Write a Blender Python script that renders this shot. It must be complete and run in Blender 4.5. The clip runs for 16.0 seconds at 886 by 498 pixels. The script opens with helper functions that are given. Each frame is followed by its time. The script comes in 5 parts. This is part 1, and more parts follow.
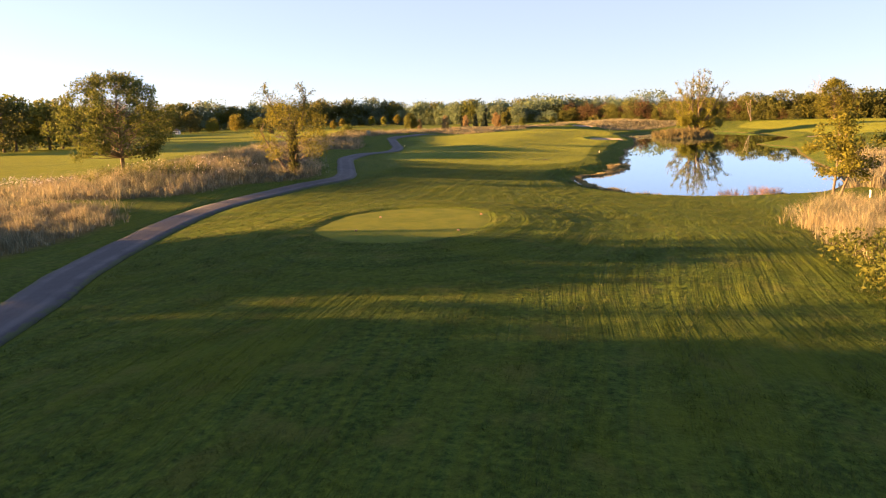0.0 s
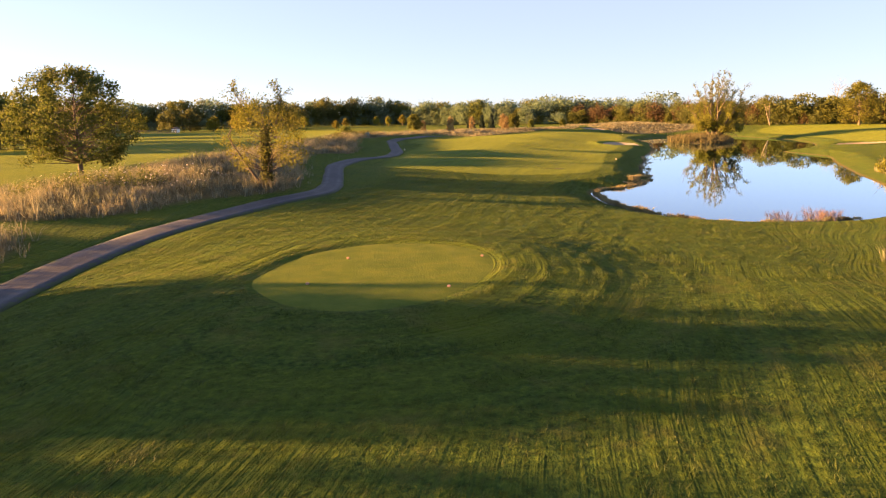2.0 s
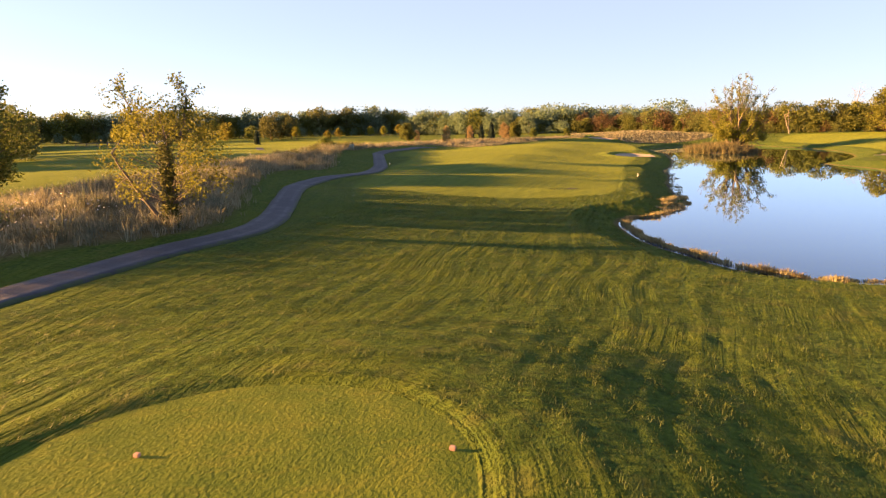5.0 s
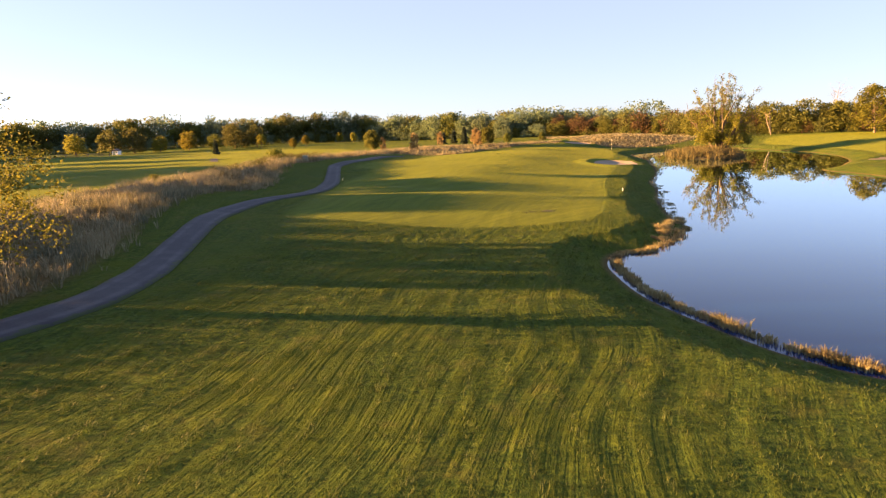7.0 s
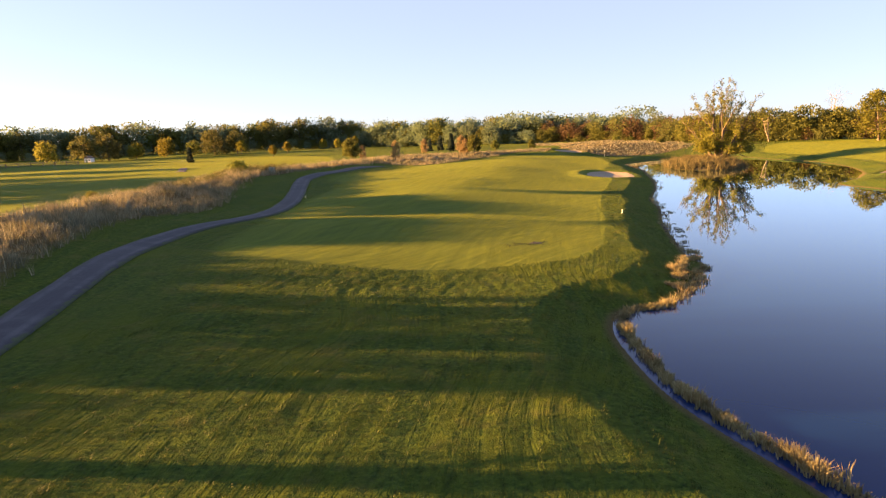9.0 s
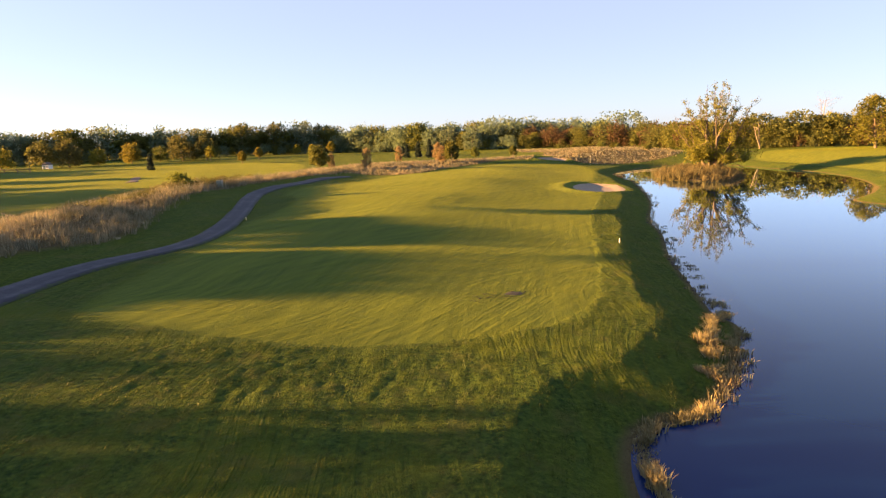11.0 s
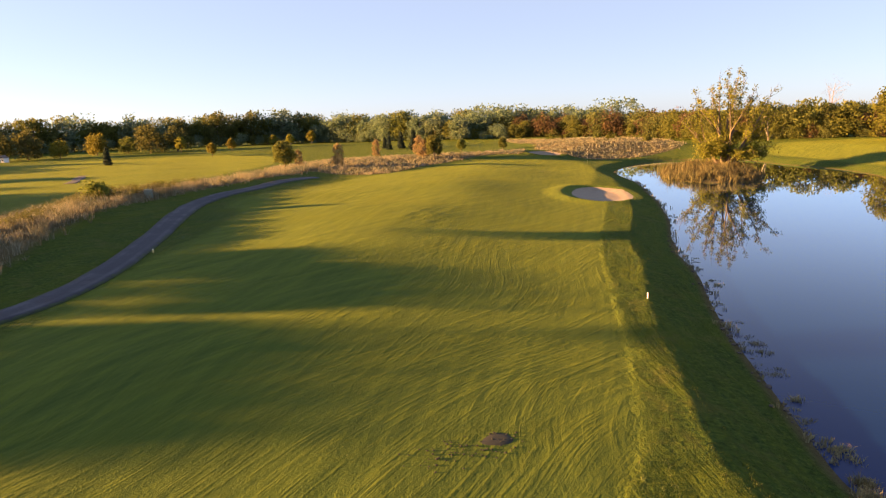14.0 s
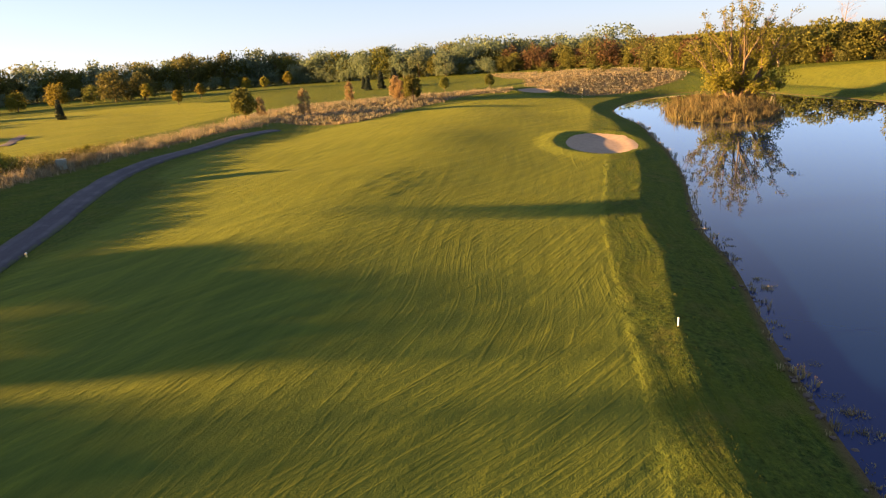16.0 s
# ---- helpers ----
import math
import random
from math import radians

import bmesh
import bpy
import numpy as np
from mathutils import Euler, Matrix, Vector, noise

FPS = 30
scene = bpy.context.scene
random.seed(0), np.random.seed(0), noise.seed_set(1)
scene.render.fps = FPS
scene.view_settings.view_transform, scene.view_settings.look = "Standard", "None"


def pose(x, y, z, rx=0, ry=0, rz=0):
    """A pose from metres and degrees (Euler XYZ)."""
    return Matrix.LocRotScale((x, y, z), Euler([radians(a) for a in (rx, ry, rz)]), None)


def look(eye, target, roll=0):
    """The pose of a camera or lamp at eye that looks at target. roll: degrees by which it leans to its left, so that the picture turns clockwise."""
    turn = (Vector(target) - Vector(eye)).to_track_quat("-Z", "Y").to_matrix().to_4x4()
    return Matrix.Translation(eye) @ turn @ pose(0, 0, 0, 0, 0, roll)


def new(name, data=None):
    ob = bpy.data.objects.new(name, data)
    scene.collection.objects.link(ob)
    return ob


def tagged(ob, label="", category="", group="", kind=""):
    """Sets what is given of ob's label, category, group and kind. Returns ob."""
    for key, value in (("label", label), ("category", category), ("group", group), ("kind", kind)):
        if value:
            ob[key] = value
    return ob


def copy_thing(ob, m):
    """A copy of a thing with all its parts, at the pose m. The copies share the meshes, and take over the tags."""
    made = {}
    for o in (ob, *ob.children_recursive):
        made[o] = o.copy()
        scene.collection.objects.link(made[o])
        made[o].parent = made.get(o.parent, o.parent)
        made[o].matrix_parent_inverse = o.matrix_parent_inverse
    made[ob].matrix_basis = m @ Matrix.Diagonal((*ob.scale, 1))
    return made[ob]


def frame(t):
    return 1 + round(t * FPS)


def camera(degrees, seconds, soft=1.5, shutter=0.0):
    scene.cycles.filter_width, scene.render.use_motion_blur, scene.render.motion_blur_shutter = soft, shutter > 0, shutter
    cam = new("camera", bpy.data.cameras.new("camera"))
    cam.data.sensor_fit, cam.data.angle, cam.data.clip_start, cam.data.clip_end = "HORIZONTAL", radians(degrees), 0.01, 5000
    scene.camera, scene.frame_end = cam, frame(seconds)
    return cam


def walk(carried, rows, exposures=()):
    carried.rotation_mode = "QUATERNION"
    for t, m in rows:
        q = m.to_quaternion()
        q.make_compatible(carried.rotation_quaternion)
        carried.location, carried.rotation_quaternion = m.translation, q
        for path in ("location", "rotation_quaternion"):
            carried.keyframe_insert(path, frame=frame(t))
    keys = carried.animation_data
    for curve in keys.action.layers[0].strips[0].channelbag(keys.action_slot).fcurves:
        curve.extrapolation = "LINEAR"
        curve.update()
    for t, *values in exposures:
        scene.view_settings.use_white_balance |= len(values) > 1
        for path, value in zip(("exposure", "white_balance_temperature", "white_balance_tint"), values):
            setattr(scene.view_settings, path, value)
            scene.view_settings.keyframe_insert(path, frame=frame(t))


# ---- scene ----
cam = camera(70.0, 16.0, soft=1.2, shutter=0.2)

PATH = [
    (0, (2.913, 0.507, 6.581), (2.501, 2.419, 6.164), -1.6),
    (0.5, (2.638, 2.293, 6.673), (2.229, 4.204, 6.25), -1.4),
    (1, (2.352, 3.996, 6.771), (1.933, 5.908, 6.359), -1.1),
    (1.5, (2.096, 6.01, 6.801), (1.667, 7.918, 6.384), -1.1),
    (2, (1.966, 8.092, 6.851), (1.536, 10.0, 6.434), -1.0),
    (2.5, (1.779, 10.438, 6.867), (1.351, 12.349, 6.461), -0.9),
    (3, (1.544, 12.582, 6.933), (1.109, 14.492, 6.531), -0.7),
    (3.2, (1.438, 13.406, 6.986), (0.998, 15.315, 6.582), -0.7),
    (5.3, (0.319, 22.825, 6.691), (-0.108, 24.74, 6.304), -1.5),
    (5.5, (0.366, 23.957, 6.78), (-0.049, 25.875, 6.39), -1.8),
    (6, (0.247, 26.329, 6.978), (-0.145, 28.251, 6.585), -2.0),
    (6.5, (0.19, 28.543, 7.168), (-0.191, 30.468, 6.782), -2.1),
    (7, (0.25, 31.01, 7.257), (-0.12, 32.939, 6.877), -2.1),
    (7.5, (0.232, 33.067, 7.395), (-0.132, 34.997, 7.02), -2.1),
    (8, (0.313, 35.392, 7.563), (-0.048, 37.324, 7.191), -2.1),
    (8.5, (0.217, 37.443, 7.738), (-0.135, 39.376, 7.369), -1.9),
    (9, (0.261, 39.501, 7.808), (-0.081, 41.437, 7.441), -2.1),
    (9.2, (0.17, 40.33, 8.015), (-0.163, 42.267, 7.648), -1.7),
    (11.3, (0.263, 50.402, 8.463), (-0.024, 52.349, 8.111), -2.1),
    (11.5, (0.25, 51.207, 8.621), (-0.037, 53.157, 8.281), -2.1),
    (12, (0.195, 53.243, 8.794), (-0.093, 55.196, 8.471), -1.9),
    (12.5, (0.17, 55.349, 8.983), (-0.115, 57.302, 8.661), -1.8),
    (13, (0.148, 57.544, 9.163), (-0.13, 59.496, 8.827), -1.8),
    (13.5, (0.092, 59.787, 9.32), (-0.178, 61.737, 8.967), -1.7),
    (14, (0.068, 62.015, 9.53), (-0.193, 63.957, 9.128), -2.2),
    (14.5, (0.11, 64.336, 9.684), (-0.143, 66.263, 9.211), -3.0),
    (15, (0.381, 66.991, 9.793), (0.128, 68.909, 9.284), -3.5),
    (15.5, (0.529, 69.502, 9.947), (0.278, 71.409, 9.399), -3.9),
    (16, (0.736, 72.062, 10.107), (0.485, 73.955, 9.511), -4.3),
]
walk(cam, [(t, look(eye, target, roll)) for t, eye, target, roll in PATH], [(0.0, 3.5, 6550, 28), (9.0, 3.48, 6550, 28), (12.0, 3.38, 6550, 28), (16.0, 3.32, 6550, 28)])

# ---- light ----
SUN_EL, SUN_SLANT = 8.0, 0.14
world = bpy.data.worlds.new("world")
scene.world = world
world.use_nodes = True
wn = world.node_tree
sky = wn.nodes.new("ShaderNodeTexSky")
sky.sky_type = 'NISHITA'
sky.sun_disc = False
sky.sun_elevation = radians(SUN_EL)
sky.sun_rotation = radians(270)
sky.altitude = 200
sky.air_density, sky.dust_density, sky.ozone_density = 0.65, 0.42, 1.8
haze = wn.nodes.new("ShaderNodeMix")
haze.data_type = 'RGBA'
haze.inputs[0].default_value = 0.62
haze.inputs[7].default_value = (1.90, 2.37, 2.66, 1)
dim = wn.nodes.new("ShaderNodeMix")
dim.data_type, dim.blend_type = 'RGBA', 'MULTIPLY'
dim.inputs[0].default_value = 1.0
dim.inputs[7].default_value = (0.66, 0.65, 0.65, 1)
wn.links.new(sky.outputs[0], haze.inputs[6])
wn.links.new(haze.outputs[2], dim.inputs[6])
wn.links.new(dim.outputs[2], wn.nodes["Background"].inputs[0])
wn.nodes["Background"].inputs[1].default_value = 0.05
sun_data = bpy.data.lights.new("sun", 'SUN')
sun_data.energy, sun_data.angle, sun_data.color = 5.0, radians(0.5), (1.0, 0.53, 0.14)
sun = new("sun", sun_data)
sun.matrix_world = look((-math.cos(radians(SUN_EL)) * 100, -SUN_SLANT * 100, math.sin(radians(SUN_EL)) * 100), (0, 0, 0))

# ---- materials ----
def material(name):
    m = bpy.data.materials.new(name)
    m.use_nodes = True
    t = m.node_tree
    return m, t, t.nodes["Principled BSDF"]


def node(t, kind, **inputs):
    n = t.nodes.new(kind)
    for k, v in inputs.items():
        n.inputs[k.replace("_", " ")].default_value = v
    return n


def ramp(t, fac, stops):
    r = t.nodes.new("ShaderNodeValToRGB")
    e = r.color_ramp.elements
    e[0].position, e[0].color = stops[0][0], (*stops[0][1], 1)
    e[1].position, e[1].color = stops[-1][0], (*stops[-1][1], 1)
    for p, c in stops[1:-1]:
        e.new(p).color = (*c, 1)
    t.links.new(fac, r.inputs[0])
    return r.outputs[0]


def mixc(t, fac, a, b, mode='MIX'):
    m = t.nodes.new("ShaderNodeMix")
    m.data_type, m.blend_type = 'RGBA', mode
    for sock, v in ((m.inputs[0], fac), (m.inputs[6], a), (m.inputs[7], b)):
        if isinstance(v, bpy.types.NodeSocket):
            t.links.new(v, sock)
        elif isinstance(v, tuple):
            sock.default_value = (*v, 1)
        else:
            sock.default_value = v
    return m.outputs[2]


def math_node(t, op, a, b=0.0, c=0.0):
    m = t.nodes.new("ShaderNodeMath")
    m.operation = op
    for sock, v in zip(m.inputs, (a, b, c)):
        if isinstance(v, bpy.types.NodeSocket):
            t.links.new(v, sock)
        else:
            sock.default_value = v
    return m.outputs[0]


def smooth_step(t, v, lo, hi):
    m = t.nodes.new("ShaderNodeMapRange")
    m.interpolation_type = 'SMOOTHSTEP'
    m.inputs[1].default_value, m.inputs[2].default_value = lo, hi
    t.links.new(v, m.inputs[0])
    return m.outputs[0]


def coords(t, scale=(1, 1, 1), turn=0.0, warp=0.0):
    """World-sized coordinates, scaled and turned; warp bends them."""
    g = t.nodes.new("ShaderNodeNewGeometry").outputs["Position"]
    if warp:
        n = node(t, "ShaderNodeTexNoise", Scale=0.06, Detail=1.0)
        t.links.new(g, n.inputs["Vector"])
        s = t.nodes.new("ShaderNodeVectorMath")
        s.operation = 'MULTIPLY_ADD'
        t.links.new(n.outputs["Color"], s.inputs[0])
        s.inputs[1].default_value = (warp, warp, 0)
        t.links.new(g, s.inputs[2])
        g = s.outputs[0]
    m = t.nodes.new("ShaderNodeMapping")
    m.vector_type = 'TEXTURE'
    m.inputs["Rotation"].default_value = (0, 0, radians(turn))
    m.inputs["Scale"].default_value = tuple(1 / s for s in scale)
    t.links.new(g, m.inputs["Vector"])
    return m.outputs[0]


def noise_tex(t, vec, scale=1.0, detail=3.0, rough=0.55):
    n = node(t, "ShaderNodeTexNoise", Scale=scale, Detail=detail, Roughness=rough)
    t.links.new(vec, n.inputs["Vector"])
    return n.outputs["Fac"]


def bump(t, bsdf, height, dist=0.05, strength=1.0):
    b = t.nodes.new("ShaderNodeBump")
    b.inputs["Strength"].default_value = strength
    b.inputs["Distance"].default_value = dist
    t.links.new(height, b.inputs["Height"])
    t.links.new(b.outputs[0], bsdf.inputs["Normal"])


def attribute(t, name):
    a = t.nodes.new("ShaderNodeAttribute")
    a.attribute_name = name
    return a.outputs["Fac"]


def grass_material():
    m, t, b = material("mown_grass")
    pos = coords(t)
    # rough: coarse ryegrass with the mower's lines along the hole and round the tee
    across = t.nodes.new("ShaderNodeCombineXYZ")
    t.links.new(attribute(t, "swath"), across.inputs[0])
    split = t.nodes.new("ShaderNodeSeparateXYZ")
    t.links.new(pos, split.inputs[0])
    t.links.new(math_node(t, 'MULTIPLY', split.outputs[1], 0.05), across.inputs[1])
    along = noise_tex(t, across.outputs[0], 2.4, 3.0, 0.6)
    out = attribute(t, "out")
    ring = t.nodes.new("ShaderNodeCombineXYZ")
    t.links.new(out, ring.inputs[0])
    t.links.new(math_node(t, 'MULTIPLY', split.outputs[1], 0.04), ring.inputs[1])
    rounds = noise_tex(t, ring.outputs[0], 2.2, 3.0, 0.6)
    by_tee = math_node(t, 'MULTIPLY', smooth_step(t, out, 7.5, 4.0), smooth_step(t, split.outputs[0], -9.0, -2.0))
    lines = t.nodes.new("ShaderNodeMix")
    t.links.new(by_tee, lines.inputs[0])
    t.links.new(along, lines.inputs[2])
    t.links.new(rounds, lines.inputs[3])
    streak = smooth_step(t, lines.outputs[0], 0.38, 0.62)
    cross = noise_tex(t, coords(t, (0.35, 2.6, 1), 44, 4.0), 1.0, 3.0, 0.6)
    tuft = noise_tex(t, pos, 5.5, 4.0, 0.7)
    fine = noise_tex(t, pos, 22.0, 2.0, 0.6)
    patch = noise_tex(t, pos, 0.22, 3.0, 0.6)
    swath = noise_tex(t, coords(t, (2.0, 0.12, 1), -32, 3.0), 1.0, 3.0, 0.6)
    # thin crossing lines left by the fairway mower, strong in some places and faint in others
    line_a = smooth_step(t, noise_tex(t, coords(t, (4.2, 0.20, 1), -31, 6.0), 1.0, 3.0, 0.65), 0.44, 0.72)
    line_b = smooth_step(t, noise_tex(t, coords(t, (3.6, 0.16, 1), -8, 6.0), 1.0, 3.0, 0.65), 0.48, 0.74)
    where = noise_tex(t, pos, 0.09, 2.0, 0.5)
    combed = math_node(t, 'ADD', math_node(t, 'MULTIPLY', line_a, smooth_step(t, where, 0.32, 0.52)), math_node(t, 'MULTIPLY', line_b, smooth_step(t, where, 0.60, 0.42)))
    swath_b = noise_tex(t, coords(t, (2.2, 0.10, 1), -4, 3.0), 1.0, 3.0, 0.6)
    swath = math_node(t, 'MULTIPLY_ADD', swath, 0.55, math_node(t, 'MULTIPLY', swath_b, 0.45))
    edge = math_node(t, 'MULTIPLY_ADD', math_node(t, 'SUBTRACT', noise_tex(t, pos, 1.3, 3.0, 0.6), 0.5), 1.6, attribute(t, "fairway"))
    fair = smooth_step(t, edge, -0.9, 0.5)
    rough_c = ramp(t, tuft, [(0.36, (0.009, 0.025, 0.008)), (0.5, (0.026, 0.055, 0.013)), (0.70, (0.071, 0.104, 0.017))])
    rough_c = mixc(t, smooth_step(t, patch, 0.45, 0.75), rough_c, (0.049, 0.072, 0.010))
    rough_c = mixc(t, math_node(t, 'MULTIPLY', streak, 0.30), rough_c, (0.071, 0.090, 0.010))
    dry = noise_tex(t, pos, 0.7, 3.0, 0.65)
    rough_c = mixc(t, math_node(t, 'MULTIPLY', smooth_step(t, dry, 0.52, 0.70), 0.65), rough_c, (0.066, 0.073, 0.020))
    fair_c = ramp(t, swath, [(0.36, (0.029, 0.055, 0.013)), (0.5, (0.048, 0.076, 0.016)), (0.64, (0.073, 0.103, 0.017))])
    fair_c = mixc(t, math_node(t, 'MULTIPLY', smooth_step(t, patch, 0.4, 0.75), 0.7), fair_c, (0.058, 0.080, 0.013))
    fair_c = mixc(t, math_node(t, 'MULTIPLY', smooth_step(t, tuft, 0.56, 0.70), 0.35), fair_c, (0.023, 0.046, 0.009))
    fair_c = mixc(t, math_node(t, 'MULTIPLY', combed, 0.35), fair_c, (0.085, 0.107, 0.017))
    col = mixc(t, fair, rough_c, fair_c)
    # dry litter and earth under the unmown strips
    col = mixc(t, smooth_step(t, attribute(t, "fescue"), -0.6, 0.8), col,
               ramp(t, tuft, [(0.3, (0.050, 0.044, 0.026)), (0.7, (0.140, 0.108, 0.062))]))
    # wet soil at the water's edge
    col = mixc(t, smooth_step(t, attribute(t, "shore"), 0.55, 0.05), col, (0.075, 0.060, 0.035))
    t.links.new(col, b.inputs["Base Color"])
    b.inputs["Roughness"].default_value = 0.85
    b.inputs["Specular IOR Level"].default_value = 0.03
    h_rough = math_node(t, 'ADD', -0.95, math_node(t, 'MULTIPLY_ADD', math_node(t, 'MULTIPLY', streak, smooth_step(t, patch, 0.25, 0.65)), 0.40, math_node(t, 'MULTIPLY_ADD', cross, 0.55, math_node(t, 'MULTIPLY_ADD', tuft, 0.75, math_node(t, 'MULTIPLY', fine, 0.12)))))
    h_fair = math_node(t, 'MULTIPLY_ADD', math_node(t, 'MULTIPLY', swath, smooth_step(t, patch, 0.2, 0.7)), 0.45, math_node(t, 'MULTIPLY_ADD', tuft, 0.16, math_node(t, 'MULTIPLY_ADD', combed, 0.08, math_node(t, 'MULTIPLY', fine, 0.05))))
    hm = t.nodes.new("ShaderNodeMix")
    t.links.new(fair, hm.inputs[0])
    t.links.new(h_rough, hm.inputs[2])
    t.links.new(h_fair, hm.inputs[3])
    bump(t, b, hm.outputs[0], 0.19, 1.0)
    t.links.new(math_node(t, 'MULTIPLY_ADD', fair, 0.01, 0.05), b.inputs["Sheen Weight"])
    b.inputs["Sheen Roughness"].default_value = 0.45
    b.inputs["Sheen Tint"].default_value = (0.60, 0.66, 0.03, 1)
    return m


def tee_material():
    m, t, b = material("tee_turf")
    pos = coords(t)
    n = noise_tex(t, pos, 1.2, 4.0, 0.6)
    f = noise_tex(t, pos, 14.0, 3.0, 0.6)
    worn = noise_tex(t, coords(t, (0.5, 1.8, 1), 20), 1.6, 4.0, 0.65)
    c = ramp(t, n, [(0.3, (0.043, 0.070, 0.009)), (0.5, (0.062, 0.088, 0.011)), (0.7, (0.084, 0.102, 0.013))])
    c = mixc(t, math_node(t, 'MULTIPLY', smooth_step(t, worn, 0.5, 0.7), 0.5), c, (0.092, 0.099, 0.014))
    c = mixc(t, smooth_step(t, f, 0.62, 0.75), c, (0.100, 0.113, 0.029))
    t.links.new(c, b.inputs["Base Color"])
    b.inputs["Roughness"].default_value = 0.8
    b.inputs["Specular IOR Level"].default_value = 0.04
    bump(t, b, f, 0.03, 0.9)
    b.inputs["Sheen Weight"].default_value = 0.02
    b.inputs["Sheen Roughness"].default_value = 0.45
    b.inputs["Sheen Tint"].default_value = (0.7, 0.66, 0.12, 1)
    return m


def asphalt_material():
    m, t, b = material("asphalt")
    pos = coords(t)
    n = noise_tex(t, pos, 60.0, 3.0, 0.7)
    w = noise_tex(t, pos, 0.8, 4.0, 0.6)
    # the dark blue cast of skylit shade is put into the asphalt's colour
    c = ramp(t, n, [(0.3, (0.016, 0.018, 0.030)), (0.7, (0.033, 0.037, 0.055))])
    c = mixc(t, smooth_step(t, w, 0.45, 0.7), c, (0.040, 0.043, 0.058))
    # two wheel tracks worn smooth and pale, a littered middle, grass creeping over crumbled edges
    side = attribute(t, "side")
    ragged = noise_tex(t, pos, 2.6, 4.0, 0.65)
    track = math_node(t, 'MULTIPLY', smooth_step(t, math_node(t, 'ABSOLUTE', math_node(t, 'SUBTRACT', side, 0.27)), 0.12, 0.03), smooth_step(t, w, 0.30, 0.60))
    c = mixc(t, math_node(t, 'MULTIPLY', track, 0.5), c, (0.064, 0.070, 0.089))
    edge = math_node(t, 'ADD', side, math_node(t, 'MULTIPLY', math_node(t, 'SUBTRACT', ragged, 0.5), 0.55))
    c = mixc(t, smooth_step(t, edge, 0.40, 0.50), c, (0.032, 0.048, 0.024))
    t.links.new(c, b.inputs["Base Color"])
    b.inputs["Roughness"].default_value = 0.85
    b.inputs["Specular IOR Level"].default_value = 0.3
    bump(t, b, math_node(t, 'ADD', n, math_node(t, 'MULTIPLY', ragged, 2.0)), 0.01, 0.7)
    return m


def sand_material():
    m, t, b = material("bunker_sand")
    pos = coords(t)
    n = noise_tex(t, pos, 3.0, 4.0, 0.6)
    rake = noise_tex(t, coords(t, (0.6, 9.0, 1), 20), 1.0, 2.0, 0.5)
    c = ramp(t, n, [(0.3, (0.163, 0.129, 0.095)), (0.7, (0.228, 0.186, 0.142))])
    t.links.new(c, b.inputs["Base Color"])
    b.inputs["Roughness"].default_value = 0.95
    bump(t, b, math_node(t, 'ADD', n, rake), 0.02, 0.7)
    return m


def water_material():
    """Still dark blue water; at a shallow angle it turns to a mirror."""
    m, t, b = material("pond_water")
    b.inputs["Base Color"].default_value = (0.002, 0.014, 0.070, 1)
    b.inputs["Roughness"].default_value = 0.03
    b.inputs["IOR"].default_value = 1.2
    n = noise_tex(t, coords(t, (0.5, 1.6, 1), 10), 1.3, 3.0, 0.5)
    bump(t, b, n, 0.004, 0.10)
    gloss = node(t, "ShaderNodeBsdfGlossy", Roughness=0.015, Color=(0.80, 0.92, 1.0, 1))
    t.links.new(b.inputs["Normal"].links[0].from_socket, gloss.inputs["Normal"])
    fresnel = node(t, "ShaderNodeFresnel", IOR=1.33)
    mx = t.nodes.new("ShaderNodeMixShader")
    t.links.new(smooth_step(t, fresnel.outputs[0], 0.06, 0.70), mx.inputs[0])
    t.links.new(b.outputs[0], mx.inputs[1])
    t.links.new(gloss.outputs[0], mx.inputs[2])
    t.links.new(mx.outputs[0], t.nodes["Material Output"].inputs[0])
    return m


def leaf_material(name, lo, hi, tint=0.5, through_light=0.42):
    """Foliage: colour varies leaf by leaf and tree by tree."""
    m, t, b = material(name)
    g = t.nodes.new("ShaderNodeNewGeometry").outputs["Random Per Island"]
    o = t.nodes.new("ShaderNodeObjectInfo").outputs["Random"]
    big = noise_tex(t, coords(t), 0.35, 2.0, 0.5)
    f = math_node(t, 'MULTIPLY_ADD', g, 0.55, math_node(t, 'MULTIPLY', big, 0.45))
    c = ramp(t, f, [(0.15, lo), (0.85, hi)])
    hsv = node(t, "ShaderNodeHueSaturation", Saturation=1.0)
    t.links.new(c, hsv.inputs["Color"])
    t.links.new(math_node(t, 'MULTIPLY_ADD', o, 0.06 * tint, 0.5 - 0.03 * tint), hsv.inputs["Hue"])
    t.links.new(math_node(t, 'MULTIPLY_ADD', o, 0.7 * tint, 1.0 - 0.35 * tint), hsv.inputs["Value"])
    c = hsv.outputs[0]
    t.links.new(c, b.inputs["Base Color"])
    b.inputs["Roughness"].default_value = 0.6
    b.inputs["Specular IOR Level"].default_value = 0.08
    tr = t.nodes.new("ShaderNodeBsdfTranslucent")
    t.links.new(c, tr.inputs[0])
    mx = t.nodes.new("ShaderNodeMixShader")
    mx.inputs[0].default_value = through_light
    t.links.new(b.outputs[0], mx.inputs[1])
    t.links.new(tr.outputs[0], mx.inputs[2])
    t.links.new(mx.outputs[0], t.nodes["Material Output"].inputs[0])
    return m


